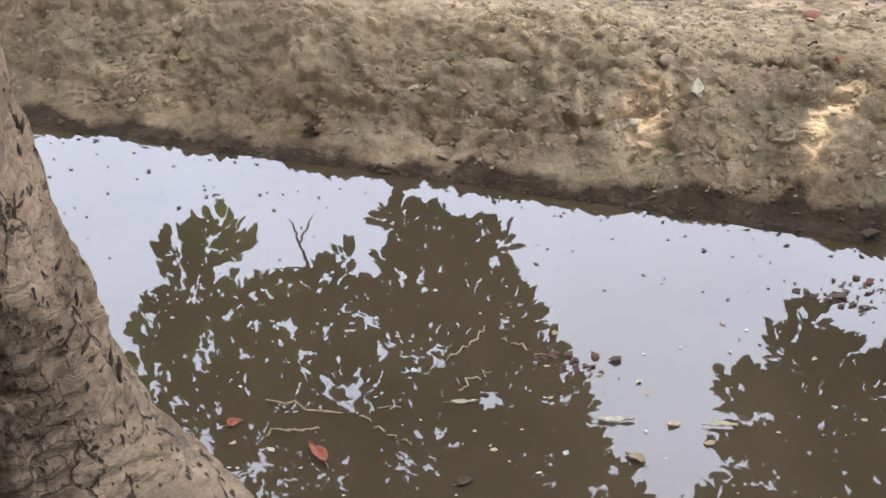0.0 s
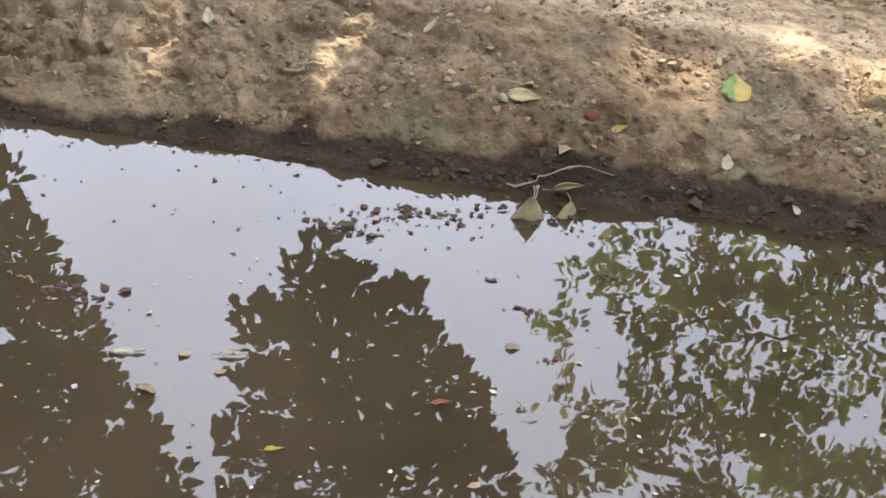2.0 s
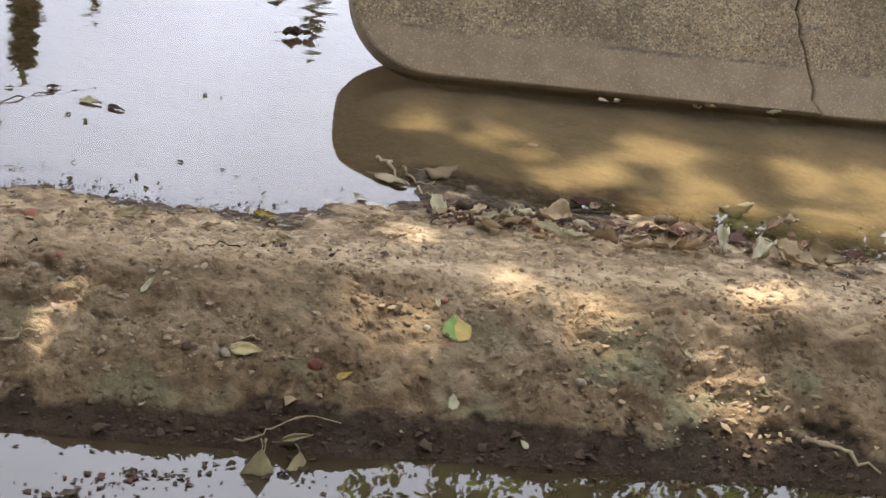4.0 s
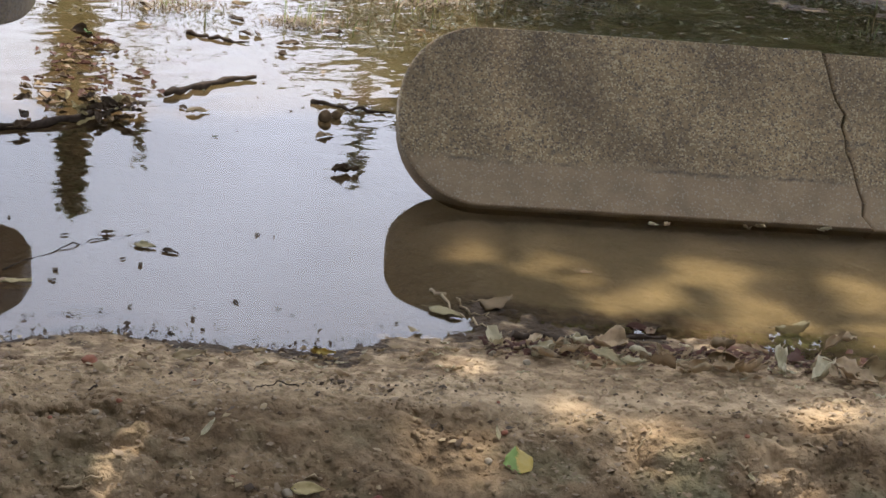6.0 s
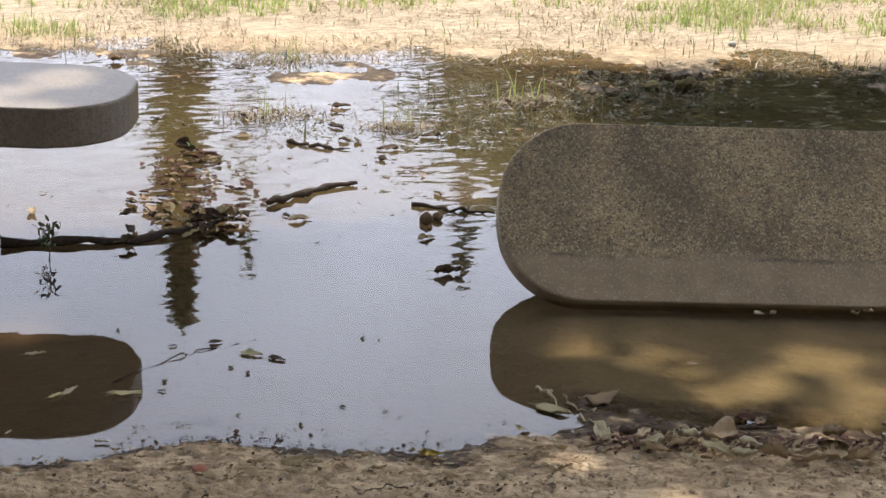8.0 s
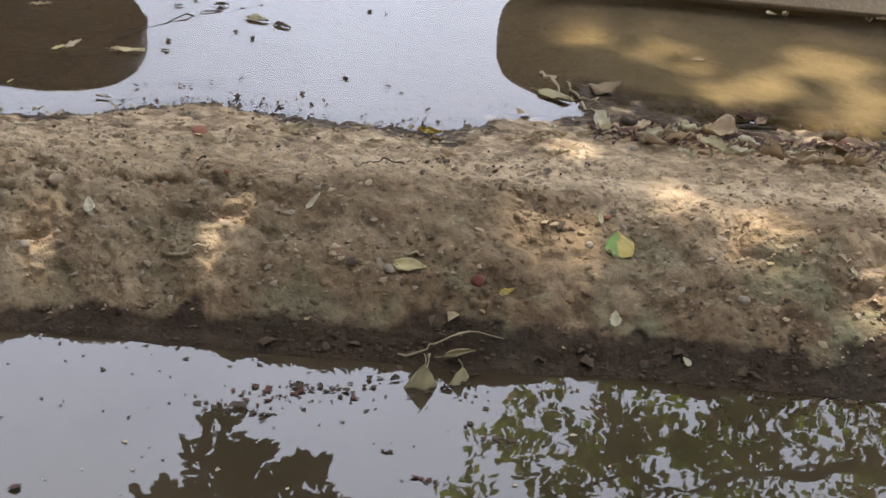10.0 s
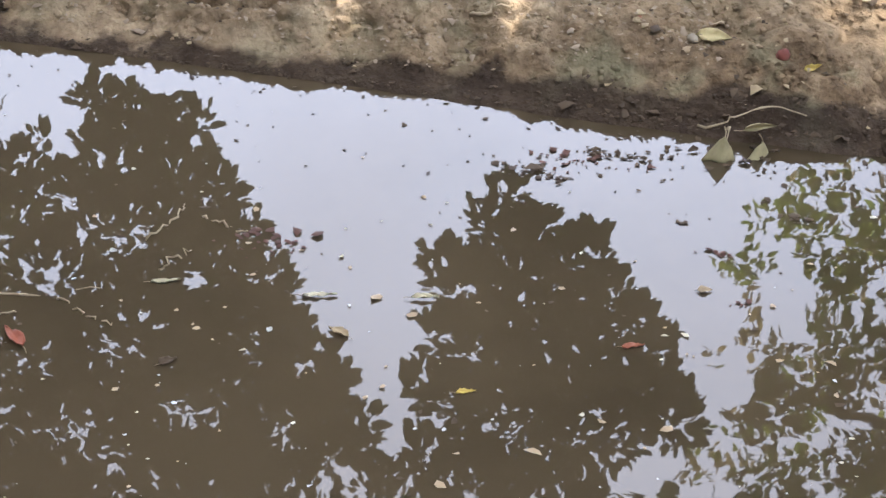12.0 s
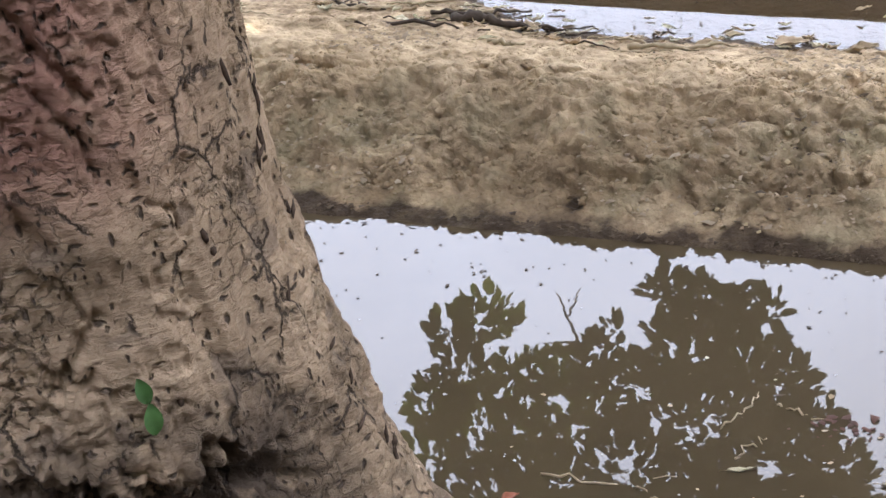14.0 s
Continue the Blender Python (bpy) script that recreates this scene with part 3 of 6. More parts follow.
right_piece = [(x, y) for x, y in full if x > 1.0] + [(x + 0.0022, y) for x, y in zip(crack_x, crack_y)][::-1]
seat = part("seat_slab", slab_piece(left_piece, SLAB_T), terrazzo_band, fallen, "speckled terrazzo slab with a rounded end", soft=False)
seat.matrix_local = lean_m
seat = part("seat_slab", slab_piece(right_piece, SLAB_T), terrazzo_band, fallen, "broken-off terrazzo slab piece, slightly sunk", soft=False)
seat.matrix_local = lean_m @ pose(0, -0.004, -0.003, 0, 0, 0)
for x in (0.75, 1.6):
    leg = part("leg", block(0.34, 0.10, 0.30), terrazzo, fallen)
    leg.matrix_local = pose(x, 0.345, -0.075, 4, 0, 0)

# the bench that still stands
bench = tagged(new("bench"), "grey terrazzo bench with a rounded seat standing in shallow water", "bench")
bench.matrix_world = Matrix.Translation((0.856, 4.866, 0.0)) @ pose(0, 0, 0, 0, 0, -19)
seat = part("seat_slab", slab_piece(pill_outline(1.8, 0.54, 0.225), 0.107), terrazzo, bench, soft=False)
seat.matrix_local = pose(-1.8, -0.27, 0.592)
for x in (-1.31, -0.50):
    leg = part("leg", block(0.09, 0.36, 0.43), terrazzo, bench)
    leg.matrix_local = pose(x, 0, 0.056)


# ---- leaves of the crowns ----
def leaf_cloud(name, pos, axis, size, slim, mat_, parent=None, seed=0):
    """Pointed leaves, each six corners, hung at pos along axis."""
    r = np.random.default_rng(seed)
    n = len(pos)
    axis = axis / np.linalg.norm(axis, axis=1, keepdims=True)
    side = np.cross(axis, r.normal(0, 1, (n, 3)))
    side /= np.linalg.norm(side, axis=1, keepdims=True) + 1e-9
    up = np.cross(axis, side)
    L = (size * r.uniform(0.7, 1.25, n))[:, None]
    W = L * slim * r.uniform(0.85, 1.15, n)[:, None]
    fold = W * 0.16
    at = lambda along, across, lift_: pos + axis * L * along + side * W * across + up * fold * lift_
    co = np.stack([pos, at(0.18, 0.36, 1), at(0.48, 0.52, 1.2), at(0.82, 0.33, 0.7), at(1.0, 0, -0.5), at(0.82, -0.33, 0.7), at(0.48, -0.52, 1.2), at(0.18, -0.36, 1)], 1)
    k = np.arange(n)[:, None] * 8
    faces = np.concatenate([k + [0, 1, 2, 3, 4], k + [4, 5, 6, 7, 0]])
    ob = quick_mesh(name, co.reshape(-1, 3), faces, mat_, parent)
    return tagged(ob, kind="stuff")


def clump_points(centres, per, spread, seed):
    """Places for leaves round centres (x, y, z, radius)."""
    r = np.random.default_rng(seed)
    c = np.array(centres)
    n = np.maximum(8, (per * (c[:, 3] / spread) ** 2).astype(int))
    base = np.repeat(c, n, axis=0)
    d = r.normal(0, 1, (len(base), 3))
    d /= np.linalg.norm(d, axis=1, keepdims=True)
    return base[:, :3] + d * base[:, 3:4] * r.uniform(0.15, 1.0, (len(base), 1)) ** 0.5


def hanging(n, droop, seed):
    r = np.random.default_rng(seed)
    a = r.normal(0, 1, (n, 3))
    a[:, 2] -= droop
    return a


# ---- the tree on the near shore ----
TX, TY = -0.815, 1.90


def trunk_radius(th, z):
    """Distance of the bark from the stem's axis; the roots run out to the sides at the foot."""
    core = np.interp(z, [-0.3, 0, 0.15, 0.3, 0.5, 0.7, 1.0, 3.2], [0.40, 0.38, 0.355, 0.335, 0.308, 0.288, 0.28, 0.26])
    reach = np.interp(z, [-0.3, 0.0, 0.05, 0.1, 0.13, 0.16, 0.19, 0.25, 0.31, 0.38, 0.47, 0.57, 0.7, 0.85], [0.36, 0.44, 0.505, 0.535, 0.52, 0.49, 0.465, 0.42, 0.388, 0.358, 0.335, 0.312, 0.289, 0.28])
    wrap = lambda a: (a + np.pi) % (2 * np.pi) - np.pi
    r = core + np.maximum(0, reach - core) * np.exp(-(wrap(th - 0.0) / (0.36 + 0.26 * smooth(z, 0.2, 0.5))) ** 2)
    for a, w, k in ((-1.9, 0.4, 0.10), (2.6, 0.5, 0.16), (1.5, 0.5, 0.12)):
        r = r + k * np.exp(-(wrap(th - a) / w) ** 2) * (1 - smooth(z, 0.0, 0.5))
    r = r + 0.012 * lattice(th * 2.2, z * 4, 31) + 0.007 * lattice(th * 7, z * 11, 32) + 0.0022 * lattice(th * 26, z * 60, 33)
    # hollows with rotten edges, low on the stem
    jt, jz = 0.07 * lattice(th * 14, z * 40, 55) + 0.03 * lattice(th * 34, z * 95, 56), 0.022 * lattice(th * 14, z * 40, 57) + 0.010 * lattice(th * 34, z * 95, 58)
    for a, h, wa, wh, depth in HOLLOWS:
        r = r - depth * np.exp(-((wrap(th + jt - radians(a)) / wa) ** 2 + ((z + jz - h) / wh) ** 2) ** 1.6)
    # grooves where the bark has split
    for (a0, z0), (a1, z1), wide_, deep in GROOVES:
        ax_, az_ = (radians(a1) - radians(a0)) * 0.3, z1 - z0
        qx, qz = wrap(th - radians(a0)) * 0.3 + 0.004 * lattice(th * 40, z * 60, 37), z - z0 + 0.004 * lattice(th * 40, z * 60, 38)
        s = np.clip((qx * ax_ + qz * az_) / (ax_ * ax_ + az_ * az_), 0, 1)
        r = r - deep * np.exp(-((qx - s * ax_) ** 2 + (qz - s * az_) ** 2) / wide_ ** 2)
    # burls
    rough = smooth(0.66 - z, 0.0, 0.2) * (0.3 + 0.7 * smooth(-th, 0.5, 1.0))
    r = r + rough * (0.022 * np.abs(lattice(th * 9, z * 22, 34)) + 0.010 * np.abs(lattice(th * 22, z * 50, 36)))
    # pocks where the outer bark has dropped off
    bx, bz = th * 0.3 + 0.01 * lattice(th * 18, z * 50, 45), z + 0.01 * lattice(th * 18, z * 50, 46)
    for sx, sz, seed, deep in ((26, 17, 47, 0.006), (48, 60, 48, 0.004)):
        some = smooth(lattice(th * 4, z * 10, seed + 2), -0.1, 0.35)
        r = r - deep * some * smooth(0.42 - cells(bx * sx, bz * sz, seed), 0.0, 0.2)
    # creases that curl round the root
    r = r + 0.0026 * np.sin(z * 210 + 22 * th + 4 * lattice(th * 5, z * 9, 35)) * smooth(0.62 - z, 0, 0.2) * np.exp(-(wrap(th + 0.45) / 0.5) ** 2)
    return r


HOLLOWS = ((-44.0, 0.475, 0.10, 0.034, 0.07), (-53.0, 0.455, 0.06, 0.03, 0.05), (-60.0, 0.45, 0.08, 0.03, 0.045), (-36.0, 0.45, 0.05, 0.03, 0.04), (-78.0, 0.47, 0.12, 0.035, 0.07), (-73.5, 0.64, 0.03, 0.022, 0.03), (-84.0, 0.53, 0.08, 0.03, 0.03), (-62.0, 0.49, 0.08, 0.025, 0.025), (-30.0, 0.44, 0.07, 0.03, 0.02))
GROOVES = (((-68, 1.11), (-61, 1.035), 0.007, 0.016), ((-61, 1.035), (-54, 0.975), 0.007, 0.018), ((-64, 0.99), (-57, 0.93), 0.004, 0.010), ((-57, 0.93), (-56, 0.88), 0.004, 0.010),
           ((-46, 0.83), (-40, 0.815), 0.004, 0.008), ((-41, 0.82), (-39, 0.78), 0.004, 0.008), ((-72, 0.66), (-63, 0.72), 0.006, 0.012), ((-70, 0.78), (-66, 0.72), 0.004, 0.008), ((-47, 0.75), (-38, 0.76), 0.004, 0.008))
tree = tagged(new("tree"), "large pale-barked tree with a flared root on the ditch's near shore", "tree")
tree.matrix_world = Matrix.Translation((0, 0, 0))
ths = np.concatenate([np.linspace(-2.6, 0.9, 520), np.linspace(0.9, 2 * np.pi - 2.6, 60)[1:-1]])
zs = np.concatenate([np.linspace(-0.25, 1.2, 430), np.linspace(1.25, 3.4, 24)])
gt, gh = np.meshgrid(ths, zs)
gr = trunk_radius(gt, gh)
co = np.stack([(TX - 0.02 * np.maximum(0, gh - 0.7) + gr * np.cos(gt)).ravel(), (TY + gr * np.sin(gt)).ravel(), gh.ravel()], 1)
nt_ = len(ths)
k = (np.arange(len(zs) - 1)[:, None] * nt_ + np.arange(nt_)[None, :]).ravel()
k2 = (np.arange(len(zs) - 1)[:, None] * nt_ + (np.arange(nt_)[None, :] + 1) % nt_).ravel()
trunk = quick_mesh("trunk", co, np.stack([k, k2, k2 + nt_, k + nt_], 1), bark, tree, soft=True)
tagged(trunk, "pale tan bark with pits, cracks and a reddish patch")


def on_trunk(a, z, out=0.0):
    r = float(trunk_radius(np.array(radians(a)), np.array(z))) + out
    return Vector((TX - 0.02 * max(0, z - 0.7) + r * math.cos(radians(a)), TY + r * math.sin(radians(a)), z))


# chips of dark outer bark that still cling to the stem
flake_r = random.Random(5)
for i in range(46):
    z = flake_r.uniform(0.3, 1.08)
    a = flake_r.choice((flake_r.uniform(-14, 10), flake_r.uniform(-110, -30)))
    bm = bmesh.new()
    lng, wid = (flake_r.uniform(0.008, 0.024), flake_r.uniform(0.002, 0.006)) if a < -20 else (flake_r.uniform(0.02, 0.065), flake_r.uniform(0.003, 0.007))
    ring_ = [bm.verts.new((wid * math.cos(k * 1.0472) * flake_r.uniform(0.7, 1.2), 0, lng * 0.5 * math.sin(k * 1.0472) * flake_r.uniform(0.8, 1.2))) for k in range(6)]
    top = bm.verts.new((0, -0.003, 0))
    low = bm.verts.new((0, 0.004, 0))
    for k in range(6):
        bm.faces.new((ring_[k], ring_[(k + 1) % 6], top))
        bm.faces.new((ring_[(k + 1) % 6], ring_[k], low))
    fl = part("bark_flake", bm, flake_bark, trunk)
    tilt = flake_r.uniform(-25, 25) if flake_r.random() < 0.7 else 85
    fl.matrix_local = Matrix.Translation(on_trunk(a, z, 0.001)) @ pose(0, 0, 0, 0, 0, a + 90) @ pose(0, 0, 0, 0, tilt, 0)


def branch(points, radii, seed, name="limb", mat_=None, parent=None, sides=8, wob=0.03):
    pts = curve_points(points, 18, wob, seed)
    bm = tube(bmesh.new(), pts, np.interp(np.linspace(0, 1, 18), np.linspace(0, 1, len(radii)), radii), sides)
    return part(name, bm, mat_ or limb_bark, parent)


TOP = (TX - 0.05, TY, 3.3)
branch([TOP, (-0.9, 2.6, 4.3), (-0.5, 3.6, 4.9), (0.3, 5.2, 5.6), (1.4, 6.7, 6.2)], [0.2, 0.12, 0.07, 0.04], 1, parent=tree)
branch([TOP, (-0.3, 1.9, 4.4), (1.2, 2.6, 5.4), (3.0, 4.2, 6.0), (4.0, 5.6, 6.2)], [0.18, 0.11, 0.07, 0.03], 2, parent=tree)
branch([TOP, (-1.3, 1.2, 4.4), (-2.2, 0.2, 5.4), (-2.8, -1.4, 6.0)], [0.18, 0.1, 0.03], 3, parent=tree)
branch([TOP, (-0.8, 1.3, 4.6), (0.4, 0.2, 5.6), (1.8, -1.0, 6.1)], [0.17, 0.1, 0.03], 4, parent=tree)
branch([TOP, (-1.5, 2.6, 4.3), (-2.4, 4.0, 5.2), (-2.6, 5.6, 6.0)], [0.16, 0.1, 0.03], 5, parent=tree)
# drooping boughs over the bank
branch([(-0.55, 3.5, 4.85), (-0.4, 4.2, 3.9), (-0.05, 4.5, 2.7), (0.0, 4.65, 1.5)], [0.05, 0.03, 0.015, 0.004], 6, "bough", parent=tree)
branch([(0.3, 5.1, 5.55), (0.9, 4.9, 4.4), (1.15, 4.5, 2.9), (1.08, 4.5, 1.6)], [0.045, 0.03, 0.014, 0.004], 7, "bough", parent=tree)
branch([(-0.75, 3.2, 4.6), (-0.95, 4.0, 3.5), (-0.8, 4.4, 2.4), (-0.72, 4.6, 1.5)], [0.04, 0.02, 0.012, 0.003], 8, "bough", parent=tree)
# bare twig that forks
branch([(-0.40, 4.66, 1.36), (-0.435, 4.71, 1.295), (-0.46, 4.75, 1.235), (-0.49, 4.78, 1.175)], [0.006, 0.005, 0.004, 0.002], 9, "twig", parent=tree, wob=0.002, sides=5)
branch([(-0.46, 4.75, 1.235), (-0.44, 4.77, 1.215), (-0.42, 4.79, 1.17)], [0.004, 0.003, 0.0015], 10, "twig", parent=tree, wob=0.002, sides=5)
branch([(-0.54, 4.70, 1.295), (-0.45, 4.70, 1.295), (-0.37, 4.68, 1.30)], [0.002, 0.004, 0.004], 11, "twig", parent=tree, wob=0.003, sides=5)
branch([(-0.525, 4.70, 1.296), (-0.53, 4.69, 1.33), (-0.54, 4.67, 1.37)], [0.002, 0.003, 0.003], 12, "twig", parent=tree, wob=0.002, sides=5)

BOUGH_A = [(-0.70, 4.69, 1.24, 0.07), (-0.79, 4.67, 1.27, 0.06), (-0.62, 4.68, 1.28, 0.05), (-0.76, 4.60, 1.38, 0.11), (-0.85, 4.54, 1.46, 0.09), (-0.64, 4.58, 1.42, 0.08),
           (-0.74, 4.50, 1.54, 0.13), (-0.88, 4.44, 1.58, 0.08), (-0.58, 4.46, 1.58, 0.12), (-0.72, 4.38, 1.72, 0.14), (-0.55, 4.34, 1.76, 0.13), (-0.8, 4.25, 1.9, 0.14), (-0.6, 4.2, 2.0, 0.16),
           (-0.5, 4.4, 1.66, 0.12), (-0.43, 4.5, 1.56, 0.07), (-0.92, 4.36, 1.74, 0.11), (-0.65, 4.08, 2.2, 0.2), (-0.95, 4.15, 2.05, 0.16), (-0.38, 4.55, 1.5, 0.06), (-0.9, 4.0, 2.3, 0.2),
           (-0.55, 4.62, 1.40, 0.055), (-0.45, 4.62, 1.40, 0.07), (-0.36, 4.66, 1.37, 0.055), (-0.30, 4.69, 1.32, 0.045), (-0.47, 4.56, 1.48, 0.09), (-0.6, 4.6, 1.43, 0.06), (-0.37, 4.58, 1.46, 0.08)]
BOUGH_B = [(-0.20, 4.76, 1.20, 0.06), (-0.12, 4.73, 1.26, 0.09), (-0.01, 4.71, 1.28, 0.08), (0.09, 4.72, 1.26, 0.05), (-0.16, 4.66, 1.37, 0.12), (0.03, 4.64, 1.39, 0.12), (-0.28, 4.59, 1.46, 0.1),
           (0.12, 4.58, 1.47, 0.1), (-0.08, 4.55, 1.54, 0.17), (0.20, 4.52, 1.56, 0.09), (-0.34, 4.46, 1.63, 0.14), (0.1, 4.46, 1.65, 0.16), (0.27, 4.42, 1.67, 0.1), (-0.12, 4.36, 1.78, 0.2)]
BOUGH_B2 = [(0.22, 4.33, 1.8, 0.16), (0.36, 4.33, 1.78, 0.07), (-0.4, 4.32, 1.82, 0.17), (0.40, 4.25, 1.88, 0.11), (0.05, 4.22, 1.95, 0.22), (0.35, 4.15, 2.0, 0.16), (-0.3, 4.18, 2.02, 0.2),
            (0.47, 4.1, 2.05, 0.1), (0.1, 4.0, 2.25, 0.3), (-0.4, 4.0, 2.3, 0.28), (0.4, 3.9, 2.35, 0.22), (0.49, 4.25, 1.92, 0.06), (0.55, 4.15, 2.03, 0.08), (0.58, 4.0, 2.17, 0.11)]
BOUGH_C = [(1.07, 4.58, 1.34, 0.06), (1.02, 4.55, 1.41, 0.07), (1.14, 4.54, 1.42, 0.06), (1.31, 4.45, 1.44, 0.06), (1.08, 4.48, 1.5, 0.12), (1.27, 4.43, 1.51, 0.1), (0.86, 4.5, 1.52, 0.06),
           (0.92, 4.45, 1.58, 0.1), (1.12, 4.4, 1.61, 0.15), (1.33, 4.37, 1.58, 0.1), (0.87, 4.38, 1.7, 0.08), (1.0, 4.33, 1.73, 0.15)]
BOUGH_C2 = [(1.22, 4.29, 1.72, 0.17), (1.42, 4.29, 1.63, 0.08), (0.88, 4.26, 1.86, 0.09), (1.06, 4.2, 1.87, 0.17), (1.3, 4.16, 1.85, 0.17), (1.46, 4.17, 1.78, 0.1), (0.92, 4.1, 2.05, 0.14), (1.15, 4.0, 2.1, 0.2), (1.0, 3.85, 2.35, 0.24), (0.80, 4.3, 1.80, 0.06), (0.8, 4.15, 1.96, 0.08), (0.8, 4.0, 2.12, 0.1), (1.50, 4.27, 1.70, 0.07), (1.55, 4.12, 1.84, 0.09)]
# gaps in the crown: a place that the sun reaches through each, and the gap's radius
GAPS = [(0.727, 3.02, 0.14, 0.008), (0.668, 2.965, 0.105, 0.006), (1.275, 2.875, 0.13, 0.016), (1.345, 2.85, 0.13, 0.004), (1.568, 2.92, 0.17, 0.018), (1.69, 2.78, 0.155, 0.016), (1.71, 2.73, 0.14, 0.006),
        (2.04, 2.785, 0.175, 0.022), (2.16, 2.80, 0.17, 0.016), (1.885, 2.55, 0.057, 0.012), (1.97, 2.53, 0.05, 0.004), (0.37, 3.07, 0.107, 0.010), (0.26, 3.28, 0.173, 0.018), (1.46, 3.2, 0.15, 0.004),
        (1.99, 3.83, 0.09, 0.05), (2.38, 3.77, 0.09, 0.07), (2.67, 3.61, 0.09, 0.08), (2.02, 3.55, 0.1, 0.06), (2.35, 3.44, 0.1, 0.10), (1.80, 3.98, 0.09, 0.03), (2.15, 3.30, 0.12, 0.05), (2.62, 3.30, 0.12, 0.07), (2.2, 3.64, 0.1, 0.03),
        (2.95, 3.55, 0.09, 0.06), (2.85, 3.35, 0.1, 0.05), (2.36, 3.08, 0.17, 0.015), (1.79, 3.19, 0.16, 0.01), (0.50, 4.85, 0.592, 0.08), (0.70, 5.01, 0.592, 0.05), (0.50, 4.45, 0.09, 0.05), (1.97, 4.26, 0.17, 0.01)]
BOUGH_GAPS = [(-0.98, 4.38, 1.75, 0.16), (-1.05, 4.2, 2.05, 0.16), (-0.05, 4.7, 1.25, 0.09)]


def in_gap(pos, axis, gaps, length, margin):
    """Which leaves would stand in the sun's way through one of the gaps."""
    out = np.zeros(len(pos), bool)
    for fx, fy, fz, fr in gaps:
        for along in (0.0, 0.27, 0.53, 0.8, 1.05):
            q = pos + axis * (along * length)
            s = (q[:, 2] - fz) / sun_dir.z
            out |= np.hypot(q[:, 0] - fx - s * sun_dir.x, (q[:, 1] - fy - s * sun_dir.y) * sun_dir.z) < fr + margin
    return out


for seed, group_, dens, move in ((21, BOUGH_A, 95, (-0.02, 0.045, -0.02)), (22, BOUGH_B, 135, (0.04, 0.05, 0.0)), (23, BOUGH_B2, 155, (0.035, 0.06, 0.005)), (24, BOUGH_C, 135, (0.0, -0.05, 0.072)), (25, BOUGH_C2, 155, (0.0, -0.06, 0.07))):
    p = clump_points(group_, dens, 0.1, seed) + np.array(move)
    aim = hanging(len(p), 1.1, seed)
    aim /= np.linalg.norm(aim, axis=1, keepdims=True)
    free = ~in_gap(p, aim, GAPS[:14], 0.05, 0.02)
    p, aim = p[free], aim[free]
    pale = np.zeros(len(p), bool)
    # higher and left leaves of this bough are coloured as if sunlit
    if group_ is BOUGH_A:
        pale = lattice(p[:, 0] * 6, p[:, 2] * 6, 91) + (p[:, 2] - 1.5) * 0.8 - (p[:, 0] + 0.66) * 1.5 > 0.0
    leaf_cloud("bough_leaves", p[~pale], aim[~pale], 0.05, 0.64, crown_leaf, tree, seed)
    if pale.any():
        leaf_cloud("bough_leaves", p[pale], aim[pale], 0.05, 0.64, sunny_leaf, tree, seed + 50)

# the crown high over ditch and bank, open where sun flecks fall through
r = np.random.default_rng(12)
n = 150000
cp = np.stack([r.uniform(-5.0, 5.6, n), r.uniform(0.9, 7.45, n), r.normal(6.2, 0.45, n)], 1)
ca = hanging(n, 0.3, 13)
ca /= np.linalg.norm(ca, axis=1, keepdims=True)
keep = (((cp[:, 0] + 0.2) / 5.3) ** 2 + ((cp[:, 1] - 2.2) / 6.2) ** 2 < 1.25) & (cp[:, 2] > 5.4)
thin = lattice(cp[:, 0] * 0.8, cp[:, 1] * 0.8, 41) + 0.5 * lattice(cp[:, 0] * 2.2, cp[:, 1] * 2.2, 42)
keep &= (thin > -1.4) & ((cp[:, 1] > 3.5) | (r.random(n) < 0.05))
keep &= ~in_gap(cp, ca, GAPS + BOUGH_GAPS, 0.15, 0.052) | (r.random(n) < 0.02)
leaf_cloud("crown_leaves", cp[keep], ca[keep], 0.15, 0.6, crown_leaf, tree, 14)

# two young leaves sprouting from the bark
for a, z, turn, ln in ((-58.5, 0.622, 150, 0.032), (-57.5, 0.592, 165, 0.037)):
    bm = bmesh.new()
    rows = []
    for i in range(7):
        s_ = i / 6
        w = ln * 0.30 * math.sin(math.pi * min(1, s_ * 0.92 + 0.06)) ** 0.8
        rows.append([bm.verts.new((sx * w, -0.002 - 0.006 * abs(sx) - 0.006 * math.sin(s_ * 3), -s_ * ln)) for sx in (-1, 0, 1)])
    for p_, q_ in zip(rows, rows[1:]):
        for j in range(2):
            bm.faces.new((p_[j], p_[j + 1], q_[j + 1], q_[j]))
    ob = part("young_leaf", bm, green_leaf, trunk, "small fresh green leaf sprouting from the bark")
    ob.matrix_local = Matrix.Translation(on_trunk(a, z + 0.02, 0.006)) @ pose(0, 0, 0, -12, 0, a + 90) @ pose(0, 0, 0, 0, turn - 158, 0)

